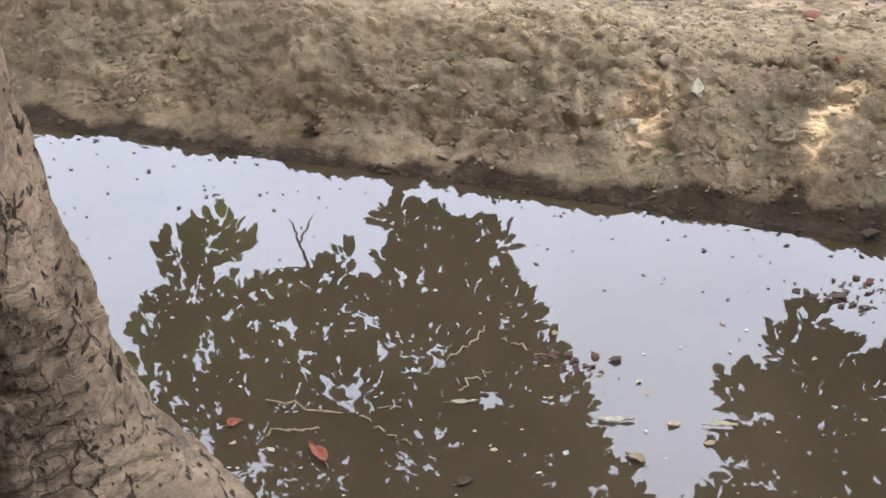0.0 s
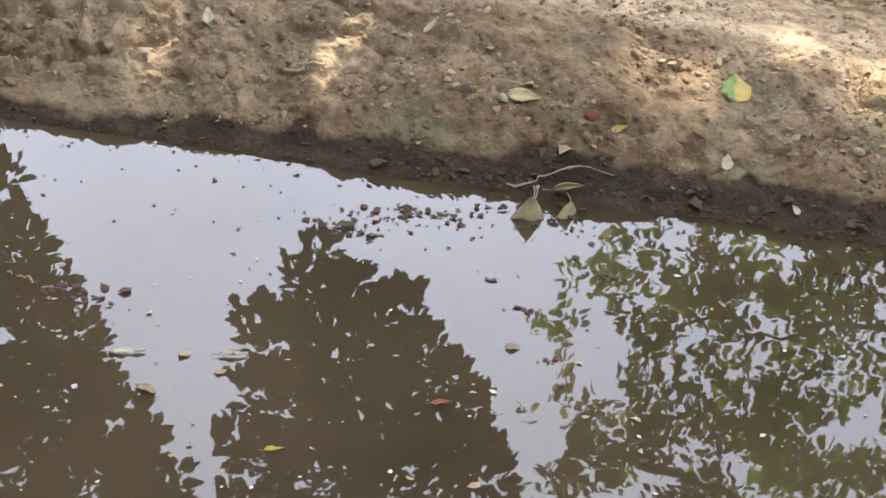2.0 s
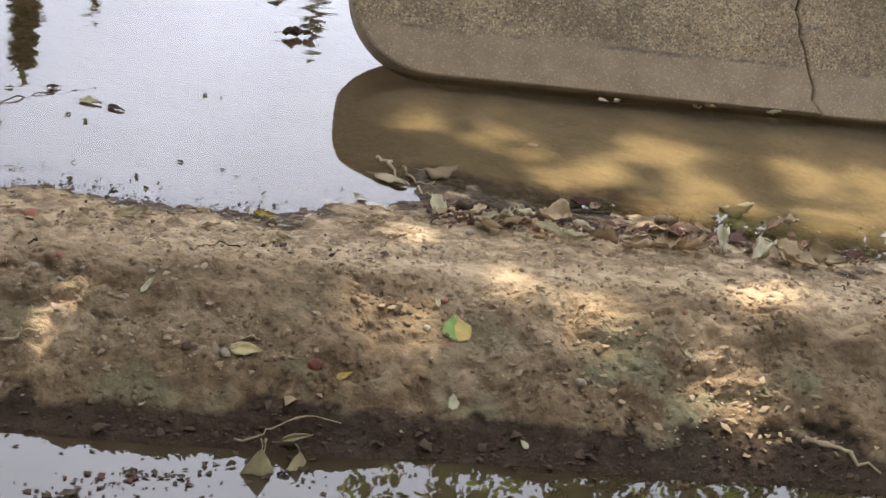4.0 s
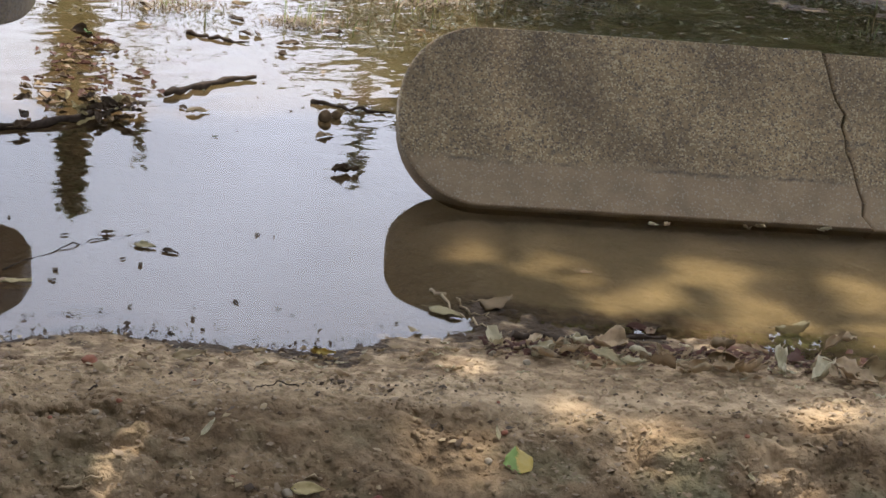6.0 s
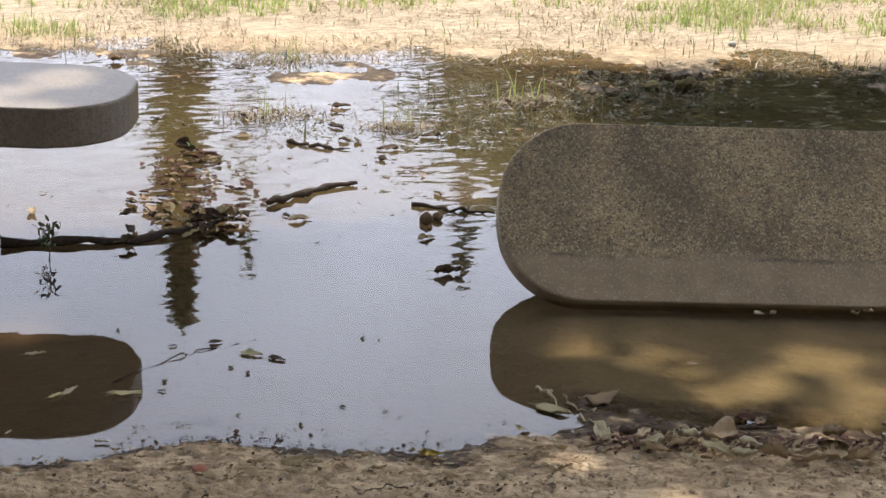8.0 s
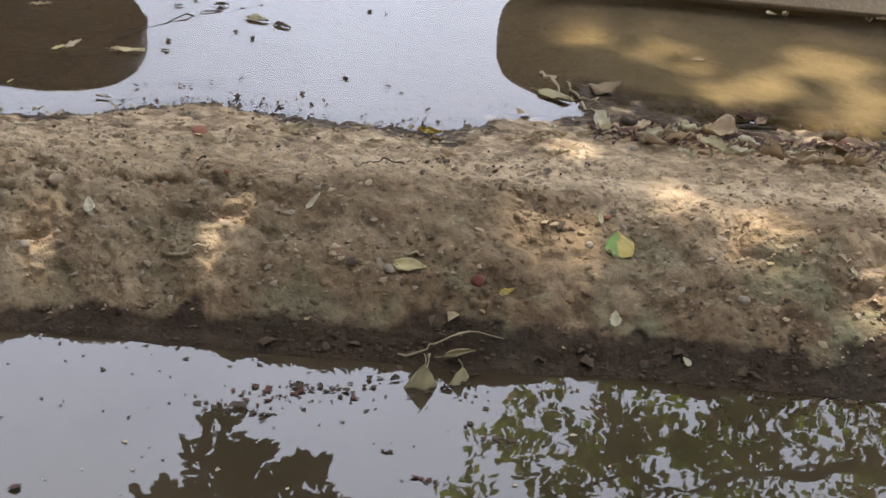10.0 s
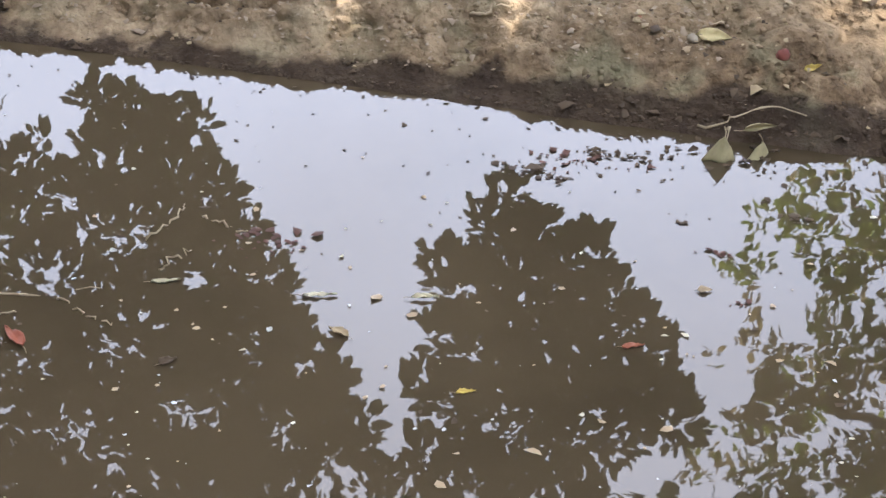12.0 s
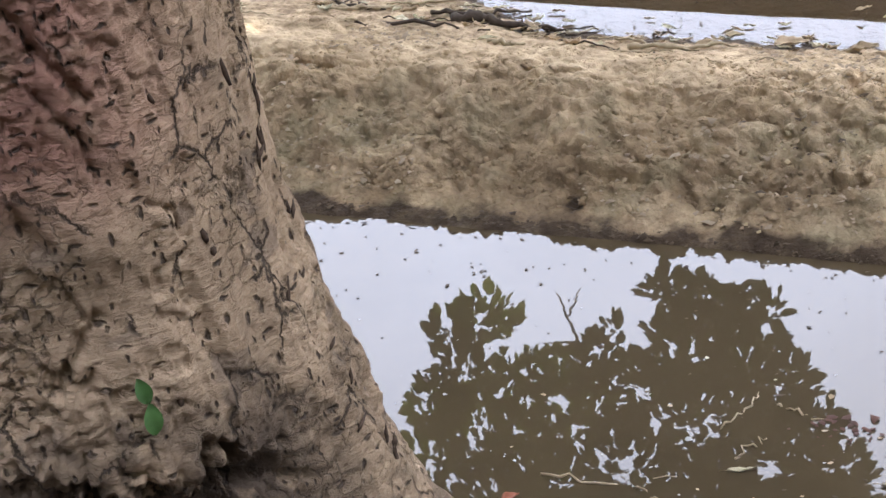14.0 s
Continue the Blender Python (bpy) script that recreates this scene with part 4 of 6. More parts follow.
# ---- a sunlit tree past the puddle ----
tree2 = tagged(new("tree"), "sunlit leafy tree with thin branches over the wet meadow", "tree")
bm = tube(bmesh.new(), curve_points([(8.2, 7.6, 0.1), (8.0, 7.5, 1.5), (7.3, 7.3, 3.2), (6.2, 6.9, 5.0)], 14, 0.02, 1), np.linspace(0.16, 0.07, 14), 12)
part("trunk", bm, limb_bark, tree2)
for i, pts in enumerate((((7.3, 7.3, 3.2), (5.4, 6.8, 3.5), (4.0, 6.5, 3.3), (3.2, 6.5, 3.3)), ((6.2, 6.9, 5.0), (4.63, 6.6, 4.8), (3.99, 6.6, 4.48), (3.64, 6.6, 4.32), (3.26, 6.6, 4.1), (2.9, 6.6, 4.05)), ((7.6, 7.4, 2.7), (5.6, 6.8, 2.9), (4.6, 6.3, 2.8), (4.0, 6.6, 2.8)), ((6.8, 7.1, 4.0), (5.4, 6.7, 4.4), (4.5, 6.5, 4.2)))):
    branch(pts, [0.05, 0.03, 0.018, 0.006], 40 + i, parent=tree2, wob=0.04)
r = np.random.default_rng(17)
n = 800
cc = np.stack([r.uniform(2.9, 6.6, n), r.uniform(6.2, 7.3, n), r.uniform(1.05, 5.4, n), r.uniform(0.06, 0.15, n)], 1)
low = np.interp(cc[:, 0], [2.9, 3.3, 3.8, 4.4, 6.6], [2.6, 1.5, 1.1, 1.0, 1.0]) + 0.12
cc = cc[(cc[:, 2] > low)]
skirt = np.stack([r.uniform(3.2, 5.6, 430), r.uniform(6.2, 7.2, 430), r.uniform(0.9, 2.5, 430), r.uniform(0.07, 0.14, 430)], 1)
cc = np.concatenate([cc, skirt])
p = clump_points(cc, 26, 0.1, 18)
sere = lattice(p[:, 0] * 1.7, p[:, 2] * 1.7, 92) + 0.3 * r.normal(0, 1, len(p)) > 0.1
leaf_cloud("crown_leaves", p[~sere], hanging((~sere).sum(), 0.9, 19), 0.062, 0.58, sunny_leaf, tree2, 20)
tagged(leaf_cloud("dry_crown_leaves", p[sere], hanging(sere.sum(), 0.9, 29), 0.062, 0.5, sere_leaf, tree2, 30), "straw-coloured withered leaves in the crown")


# ---- far trees, seen in the water ----
def far_tree(x, y, h, wide, narrow_top, leaves, seed, label):
    t_ = tagged(new("tree"), label, "tree", group="far trees")
    t_.matrix_world = Matrix.Translation((x, y, ground_z(x, y) - 0.05))
    r = np.random.default_rng(seed)
    bm = tube(bmesh.new(), curve_points([(0, 0, 0), (0.05, 0, h * 0.5), (0, 0.05, h * 0.93)], 10, 0.03, seed), np.linspace(max(0.07, wide * 0.05), 0.03, 10), 8)
    part("trunk", bm, limb_bark, t_)
    z = h * (0.05 + 0.95 * r.random(leaves) ** 0.8)
    prof_ = wide * 0.5 * (np.interp(z / h, [0.1, 0.25, 0.7, 1.0], [0.5, 1.0, 0.75, 0.05]) if narrow_top else np.sqrt(np.clip(1 - ((z / h - 0.58) / 0.44) ** 2, 0.02, 1)))
    a = r.uniform(0, 2 * np.pi, leaves)
    q = prof_ * r.random(leaves) ** 0.4 * (1 + 0.35 * lattice(a * 1.5, z * 1.2 / max(1, h * 0.12), seed))
    p = np.stack([q * np.cos(a), q * np.sin(a), z], 1)
    leaf_cloud("crown", p, hanging(leaves, 0.8, seed), max(0.22, wide * 0.09), 0.5, far_leaf, t_, seed)


far_tree(4.97, 24.9, 7.65, 0.85, True, 3600, 51, "slender dark mast tree, dense and narrow, on the meadow")
far_tree(7.6, 32.0, 9.4, 0.55, True, 230, 52, "slender mast tree with light open foliage, far off")
far_tree(12.3, 33.0, 10.2, 1.2, True, 700, 53, "slender mast tree with light open foliage, far off")
far_r = random.Random(8)
for i in range(9):
    az = 23.8 + i * 2.9 + far_r.uniform(-1, 1)
    dist = far_r.uniform(30, 42)
    far_tree(dist * math.sin(radians(az)), dist * math.cos(radians(az)), dist * far_r.uniform(0.235, 0.29), far_r.uniform(6, 9), False, 2600, 60 + i, "round-crowned dark green tree behind the meadow")
for i in range(7):
    az = -24 + i * 5.6 + far_r.uniform(-1.5, 1.5)
    dist = far_r.uniform(45, 60)
    far_tree(dist * math.sin(radians(az)), dist * math.cos(radians(az)), dist * far_r.uniform(0.11, 0.16), far_r.uniform(7, 10), False, 1800, 80 + i, "round-crowned dark green tree behind the meadow")
# unseen trees added behind and beside the camera to block skylight
for x, y, h, w in ((-5.5, -5, 7.5, 7), (0.3, -6, 8, 8), (6, -5, 7.5, 7), (-8, 1, 8, 7), (-8, 6.5, 8, 6), (8.5, 0.5, 9, 7), (-4, -9, 9, 8), (4, -9, 9, 8), (-12, 9, 7, 6)):
    far_tree(x, y, h, w, False, 3600, 100 + int(x + 20), "unseen dense tree added round the camera to block skylight")


# ---- meadow, weeds and litter that nobody could count ----
def blades(name, bx, by, bz, tall, lean_, wide, mat_, label, category, seed):
    """Grass: bent blades of two quads."""
    r = np.random.default_rng(seed)
    n = len(bx)
    a = r.uniform(0, 2 * np.pi, n)
    h = tall * r.uniform(0.5, 1.3, n)
    out = np.stack([np.cos(a), np.sin(a), np.zeros(n)], 1)
    side = np.stack([-np.sin(a), np.cos(a), np.zeros(n)], 1) * (wide * r.uniform(0.6, 1.3, n))[:, None]
    base = np.stack([bx, by, bz], 1)
    bend = (lean_ * r.uniform(0.2, 1.6, n))[:, None] * h[:, None]
    up = np.array([0, 0, 1.0])
    mid = base + up * (h * 0.6)[:, None] + out * bend * 0.35
    tip = base + up * h[:, None] + out * bend
    co = np.stack([base - side, base + side, mid + side * 0.8, mid - side * 0.8, tip + side * 0.15, tip - side * 0.15], 1)
    k = np.arange(n)[:, None] * 6
    ob = quick_mesh(name, co.reshape(-1, 3), np.concatenate([k + [0, 1, 2, 3], k + [3, 2, 4, 5]]), mat_)
    return tagged(ob, label, category, kind="stuff")


r = np.random.default_rng(31)
n = 110000
gx_, gy_ = r.uniform(-0.6, 7.0, n), r.uniform(6.6, 11.4, n)
gu_, gv_ = uv(gx_, gy_)
dense = lattice(gx_ * 1.0, gy_ * 1.8, 61) + 0.7 * lattice(gx_ * 3, gy_ * 4.5, 62) + 0.5 * lattice(gx_ * 9, gy_ * 11, 67) + np.clip((gv_ - 8.6) * 0.9, -0.9, 0.45)
dense = dense - 0.75 * smooth(gx_, 1.7, 2.6) * (1 - smooth(gv_, 8.8, 9.5))
k = (dense > -0.35 + 1.15 * r.random(n)) & (gv_ > 7.75)
blades("meadow_grass", gx_[k], gy_[k], height(gu_[k], gv_[k]) - 0.005, 0.05, 0.7, 0.0034, grass_blade, "short green and straw-coloured meadow grass in sun", "grass", 32)
n = 46000
sx_, sy_ = r.uniform(-0.5, 7.0, n), r.uniform(6.2, 11.0, n)
su_, sv_ = uv(sx_, sy_)
k = (sv_ > 7.55) & (lattice(sx_ * 2, sy_ * 4, 63) > -0.35)
blades("straw", sx_[k], sy_[k], height(su_[k], sv_[k]), 0.028, 3.0, 0.0022, leaf_material("bleached_straw", (0.55, 0.44, 0.28), (0.38, 0.28, 0.17), glow=0.1), "bleached straw lying on sandy soil at the puddle's edge", "straw", 33)
# weeds and straw standing or floating in the shallows
n = 60000
wx_, wy_ = r.uniform(0.2, 6.5, n), r.uniform(5.2, 8.0, n)
wu_, wv_ = uv(wx_, wy_)
patch = lattice(wx_ * 1.3, wy_ * 2.6, 64) + 0.7 * lattice(wx_ * 4, wy_ * 8, 65) + (wv_ - 6.8) * 0.75 + np.clip(wx_ - 2.0, -1, 1.5) * 0.25
patch = patch - 0.9 * np.exp(-((wx_ / wy_ - 0.305) / 0.022) ** 2)
k = (patch > -0.2 + 1.2 * r.random(n)) & (wv_ > 5.2)
blades("water_weed", wx_[k], wy_[k], np.full(k.sum(), PUDDLE_Z - 0.004), 0.008, 3.5, 0.0036, drift_weed, "rotting straw and weed floating in shallow water", "weed", 34)
k = (patch > 0.1 + 0.8 * r.random(n)) & (r.random(n) < 0.05) & (wv_ > 5.6)
blades("water_grass", wx_[k], wy_[k], np.full(k.sum(), PUDDLE_Z - 0.01), 0.07, 0.4, 0.002, weed_leaf, "sparse green grass standing in shallow water", "grass", 35)


def scraps(name, px, py, pz, size, mat_, label, category, seed, flat=True):
    """Small crumpled bits, five corners each, that lie where they fell."""
    r = np.random.default_rng(seed)
    n = len(px)
    a = r.uniform(0, 2 * np.pi, n)
    s = size * r.lognormal(0, 0.45, n)
    co = []
    for k_, (ra, rr) in enumerate(((0, 1.0), (1.3, 0.6), (2.6, 0.85), (3.8, 0.55), (5.1, 0.7))):
        q = rr * s * r.uniform(0.6, 1.3, n)
        co.append(np.stack([px + q * np.cos(a + ra), py + q * np.sin(a + ra) * 0.8, pz + s * r.uniform(0.02, 0.35 if flat else 0.9, n)], 1))
    co.append(np.stack([px, py, pz + s * (0.25 if flat else 0.8)], 1))
    co = np.stack(co, 1)
    k = np.arange(n)[:, None] * 6
    faces = np.concatenate([k + [i, (i + 1) % 5, 5] for i in range(5)])
    return tagged(quick_mesh(name, co.reshape(-1, 3), faces, mat_), label, category, kind="stuff")


# flat scraps of weed and leaf afloat far out in the puddle
for n, size_, mat_, words, seed in ((4200, 0.009, drift_weed, "olive scraps of weed floating in shallow water", 94), (2600, 0.0065, wet_leaf, "dark scraps of rotten leaf floating in shallow water", 95)):
    q = np.random.default_rng(seed)
    px_, py_ = q.uniform(0.3, 5.0, n), q.uniform(4.7, 7.6, n)
    pu_, pv_ = uv(px_, py_)
    k = (pv_ > 5.0) & (lattice(px_ * 1.6, py_ * 3.2, 96) + 0.6 * lattice(px_ * 5, py_ * 10, 97) + (pv_ - 6.0) * 0.45 + 0.45 * q.normal(0, 1, n) > 0.15)
    scraps("floating_weed", px_[k], py_[k], np.full(k.sum(), PUDDLE_Z + 0.001), size_, mat_, words, "weed", seed)
# specks drifting on the ditch, thickest below the bank
n = 520
fu, fv = r.uniform(-1.9, 2.2, n), SHORE - np.abs(r.exponential(0.13, n)) - 0.005
k = r.random(n) < 0.35
fv[k] = r.uniform(1.6, 2.75, k.sum())
fx_, fy_ = xy(fu, fv)
scraps("floating_specks", fx_, fy_, np.zeros(n) + 0.0005, 0.0042, wet_leaf, "dark specks of rotten leaf drifting on the water", "debris", 36)
n = 170
fu, fv = r.uniform(-1.7, 1.9, n), r.uniform(1.55, 2.6, n)
fx_, fy_ = xy(fu, fv)
scraps("floating_petals", fx_, fy_, np.zeros(n) + 0.0005, 0.0026, white_scrap, "pale petals and foam flecks floating on the water", "debris", 37)
# two rafts of rotten leaf bits
for cu, cv, su, sv, n, mat_, seed in ((-0.13, 2.64, 0.035, 0.012, 42, wet_leaf, 38), (-0.05, 2.70, 0.06, 0.011, 34, rot_leaf, 39), (0.02, 2.73, 0.06, 0.009, 26, wet_leaf, 40), (-0.1, 2.66, 0.03, 0.015, 8, rot_leaf, 43), (-0.52, 2.33, 0.05, 0.02, 35, rot_leaf, 44), (0.322, 2.605, 0.012, 0.007, 14, wet_leaf, 54), (0.19, 2.475, 0.012, 0.008, 12, rot_leaf, 55), (0.222, 2.35, 0.01, 0.006, 8, rot_leaf, 56), (0.26, 2.65, 0.008, 0.006, 6, wet_leaf, 57), (0.135, 2.55, 0.006, 0.005, 5, wet_leaf, 58)):
    q = np.random.default_rng(seed)
    fx_, fy_ = xy(cu + q.normal(0, su, n), cv + q.normal(0, sv, n))
    scraps("leaf_raft", fx_, fy_, np.zeros(n) + 0.0008, 0.0062, mat_, "raft of rotten leaf scraps floating on the ditch", "debris", seed)
# crumbs along the waterlines and on the bank
n = 1700
cu, cd = r.uniform(-1.9, 2.0, n), np.abs(r.normal(0.0, 0.045, n))
cd = cd * (0.3 + 0.7 * smooth(cu, -0.5, 0.3))
k = (cu > -0.1) | (r.random(n) < 0.3)
cu, cd = cu[k], cd[k]
cx_, cy_ = xy(cu, SHORE + cd + 0.01)
scraps("wet_crumbs", cx_, cy_, height(cu, SHORE + cd + 0.01), 0.005, wet_leaf, "wet crumbs of leaf and mud at the waterline", "debris", 45, False)
n = 1500
cu, cd = r.uniform(-1.9, 2.0, n), r.normal(0.02, 0.05, n)
k = lattice(cu * 7, cd * 0, 71) + 0.35 * r.normal(0, 1, n) > -0.15
cu, cd = cu[k], cd[k]
cv = SHORE + edge_of_puddle(cu) + cd
cx_, cy_ = xy(cu, cv)
scraps("puddle_crumbs", cx_, cy_, np.maximum(height(cu, cv), PUDDLE_Z), 0.0042, wet_leaf, "black crumbs of rotten leaf along the puddle's edge", "debris", 46, False)
n = 1500
cu = r.uniform(-0.6, 2.0, n)
cv = SHORE + 0.5 + np.abs(r.normal(0, 0.12, n))
cx_, cy_ = xy(cu, cv)
k = np.asarray(height(cu, cv)) > PUDDLE_Z - 0.005
scraps("leaf_crumbs", cx_[k], cy_[k], height(cu, cv)[k], 0.0055, dry_leaf, "dry brown leaf crumbs trodden into the bank's top", "debris", 47, False)
n = 8000
cu, cd = r.uniform(-1.9, 2.1, n), r.uniform(0.06, 0.55, n)
k = (lattice(cu * 3, cd * 6, 66) > -0.25) & (cd > 0.06 + 0.07 * smooth(cu, -0.5, 0.3))
cu, cd = cu[k], cd[k]
cx_, cy_ = xy(cu, SHORE + cd)
scraps("earth_crumbs", cx_, cy_, height(cu, SHORE + cd) - 0.001, 0.0042, clod_mat, "small crumbs of dry earth on the bank", "earth", 48, False)


def clods(name, cu, cv, size, div, sink, mat_, label, seed):
    """Knobbly lumps half bedded in the bank."""
    bm = bmesh.new()
    bmesh.ops.create_icosphere(bm, subdivisions=div, radius=1.0)
    ball = np.array([v.co[:] for v in bm.verts])
    tri = np.array([[v.index for v in f.verts] for f in bm.faces])
    bm.free()
    r = np.random.default_rng(seed)
    n = len(cu)
    cx, cy = xy(cu, cv)
    cz = height(cu, cv)
    p = ball[None] * r.uniform(0.65, 1.35, (n, 1, 3))
    a = r.uniform(0, 6.28, n)
    turn = np.stack([np.cos(a), np.sin(a)], 1)[:, None]
    q = r.uniform(0, 90, (n, 1))
    bend = 1 + 0.5 * lattice(p[..., 0] * 1.6 + q, p[..., 1] * 1.6 + p[..., 2] * 1.3, 51) + 0.28 * lattice(p[..., 0] * 3.7 + q, p[..., 2] * 3.7 - p[..., 1] * 2, 52)
    p = p * bend[..., None] * (size * 0.5)[:, None, None]
    x = p[..., 0] * turn[..., 0] - p[..., 1] * turn[..., 1] + cx[:, None]
    y = p[..., 0] * turn[..., 1] + p[..., 1] * turn[..., 0] + cy[:, None]
    z = p[..., 2] * 0.8 + cz[:, None] + sink * size[:, None]
    co = np.stack([x, y, z], -1).reshape(-1, 3)
    faces = (tri[None] + (np.arange(n) * len(ball))[:, None, None]).reshape(-1, 3)
    return tagged(quick_mesh(name, co, faces, mat_, soft=True), label, "earth", kind="stuff")


q = np.random.default_rng(90)
n = 1900
cu, cd = q.uniform(-1.9, 2.1, n), 0.07 + 0.35 * q.random(n)
k = lattice(cu * 4, cd * 9, 68) + 0.5 * smooth(-cu, -0.3, 0.6) + 0.3 * q.normal(0, 1, n) > 0.15
clods("earth_clods", cu[k], SHORE + cd[k], 0.009 + 0.012 * q.random(k.sum()) ** 2, 2, -0.12, soil, "knobbly clods of dry earth on the bank's face", 91)
n = 6000
cu, cd = q.uniform(-1.9, 2.1, n), 0.06 + 0.42 * q.random(n)
k = lattice(cu * 6, cd * 14, 69) + 0.3 * q.normal(0, 1, n) > 0.1
clods("earth_clods", cu[k], SHORE + cd[k], 0.005 + 0.011 * q.random(k.sum()) ** 3, 1, 0.06, soil, "small crumbs of dry earth on the bank's face", 92)
# rotten crumbs under the heaped leaves, and leaf bits strewn over the bank
q = np.random.default_rng(101)
n = 520
hx, hy = q.uniform(1.55, 2.5, n), q.normal(0, 0.035, n)
hy = 3.29 - (hx - 1.65) * 0.30 + hy
scraps("rotten_crumbs", hx, hy, np.maximum(height(*uv(hx, hy)), PUDDLE_Z), 0.009, rot_leaf, "dark rotten crumbs under heaped dry leaves", "litter", 102, False)
n = 2000
cu, cd = q.uniform(-0.9, 2.0, n), q.uniform(0.05, 0.6, n)
k = lattice(cu * 5, cd * 11, 103) + 0.4 * q.normal(0, 1, n) > 0.2
cx_, cy_ = xy(cu[k], SHORE + cd[k])
scraps("leaf_bits", cx_, cy_, height(cu[k], SHORE + cd[k]), 0.0065, dry_leaf, "brown bits of dry leaf strewn over the bank", "litter", 104, False)
scraps("leaf_bits", cx_[::2] + 0.03, cy_[::2] - 0.01, height(*uv(cx_[::2] + 0.03, cy_[::2] - 0.01)), 0.006, wet_leaf, "dark bits of rotten leaf strewn over the bank", "litter", 105, False)
# litter under the tree's root
n = 1600
cx_, cy_ = r.normal(-0.58, 0.22, n), r.normal(1.66, 0.13, n)
cz_ = height(*uv(cx_, cy_))
k = cz_ > 0.0
scraps("root_litter", cx_[k], cy_[k], cz_[k], 0.012, wet_leaf, "dark wet leaf litter round the tree's foot", "litter", 49, False)


# ---- single leaves, fruits, stones and sticks ----
def rest(x, y, water):
    return max(ground_z(x, y), water if water is not None else -9)


def leaf_blade(x, y, ln, curl, fold, slim, seed):
    """A curled, pointed blade that lies on z 0, and the height of its stalk's root."""
    bm = bmesh.new()
    rows, n_ = [], 10
    crumple = 1 + 2.2 * max(0.0, curl - 0.5)
    for i in range(n_):
        s_ = i / (n_ - 1)
        w = ln * slim * 0.5 * (math.sin(math.pi * s_ ** 0.7) ** 0.85 * (1.12 - 0.3 * s_) if 0 < s_ < 1 else 0.02)
        a = curl * (s_ - 0.5) * 2
        row = []
        for j in range(7):
            sx = (j - 3) / 3
            wob = crumple * 0.10 * ln * noise.noise((s_ * 4.5 + seed, sx * 1.8, x * 9)) + crumple * 0.07 * ln * noise.noise((s_ * 11, sx * 4, seed + y * 5))
            jag = 1 + 0.3 * crumple * noise.noise((s_ * 9, sx * 3 + seed, y * 7))
            row.append(bm.verts.new(((s_ - 0.5) * ln * (1 - 0.12 * curl * curl), sx * w * jag * math.cos(fold * abs(sx)), ln * 0.22 * curl * a * a + abs(sx) * w * math.sin(fold) + wob)))
        rows.append(row)
    for p_, q_ in zip(rows, rows[1:]):
        for j in range(6):
            bm.faces.new((p_[j], q_[j], q_[j + 1], p_[j + 1]))
    low = min(v.co.z for v in bm.verts)
    for v in bm.verts:
        v.co.z -= low
    return bm, ln * 0.22 * curl * curl * curl * 0.9 - low * 0.5


def leaf_pose(x, y, yaw, tilt, water, lift, face):
    return Matrix.Translation((x, y, rest(x, y, water) + 0.0015 + lift)) @ Matrix.Rotation(radians(face), 4, BU) @ pose(0, 0, 0, tilt[0], tilt[1], yaw)


def fallen_leaf(x, y, ln, mat_, label, yaw=0.0, curl=0.5, fold=0.3, slim=0.5, tilt=(0, 0), water=None, seed=0, lift=0.0, face=0.0):
    """A curled leaf with its stalk, lying at x, y."""
    bm, foot = leaf_blade(x, y, ln, curl, fold, slim, seed)
    thing = tagged(new("fallen_leaf"), label, "leaf", group="fallen leaves")
    thing.matrix_world = leaf_pose(x, y, yaw, tilt, water, lift, face)
    blade = part("blade", bm, mat_, thing)
    sol = blade.modifiers.new("thickness", "SOLIDIFY")
    sol.thickness = 0.0008
    e = (-0.5 * ln * (1 - 0.12 * curl * curl), 0, foot)
    bm = tube(bmesh.new(), [e, (e[0] - ln * 0.12, ln * 0.02, e[2] + ln * 0.02), (e[0] - ln * 0.26, ln * 0.05, max(0.001, e[2] - ln * 0.03))], [ln * 0.014, ln * 0.011, ln * 0.013], 5)
    part("stalk", bm, pale_twig, thing)
    return thing


LITTER = {}


def strewn_leaf(x, y, ln, mat_, label, yaw=0.0, curl=0.5, fold=0.3, slim=0.5, tilt=(0, 0), water=None, seed=0, lift=0.0, face=0.0):
    """A scrap of leaf that goes into the joined litter of its kind."""
    bm, _ = leaf_blade(x, y, ln, curl, fold, slim, seed)
    m = leaf_pose(x, y, yaw, tilt, water, lift, face)
    bm.verts.index_update()
    co = np.array([(m @ v.co)[:] for v in bm.verts])
    LITTER.setdefault((label, mat_.name), (mat_, []))[1].append((co, np.array([[v.index for v in f.verts] for f in bm.faces])))
    bm.free()


def stone(x, y, size, mat_, label, seed, name="stone", flat=0.7):
    bm = bmesh.new()
    bmesh.ops.create_icosphere(bm, subdivisions=3, radius=size / 2)
    for v in bm.verts:
        q = 1 + 0.22 * noise.noise(v.co * (2.2 / size) + Vector((seed, 0, 0))) + 0.07 * noise.noise(v.co * (6 / size))
        v.co = Vector((v.co.x * q * 1.1, v.co.y * q * 0.9, v.co.z * q * flat))
    ob = part(name, bm, mat_)
    ob.matrix_world = Matrix.Translation((x, y, rest(x, y, None) + size * flat * 0.22)) @ pose(0, 0, 0, 0, 0, seed * 47)
    return tagged(ob, label, name.replace("_", " "))


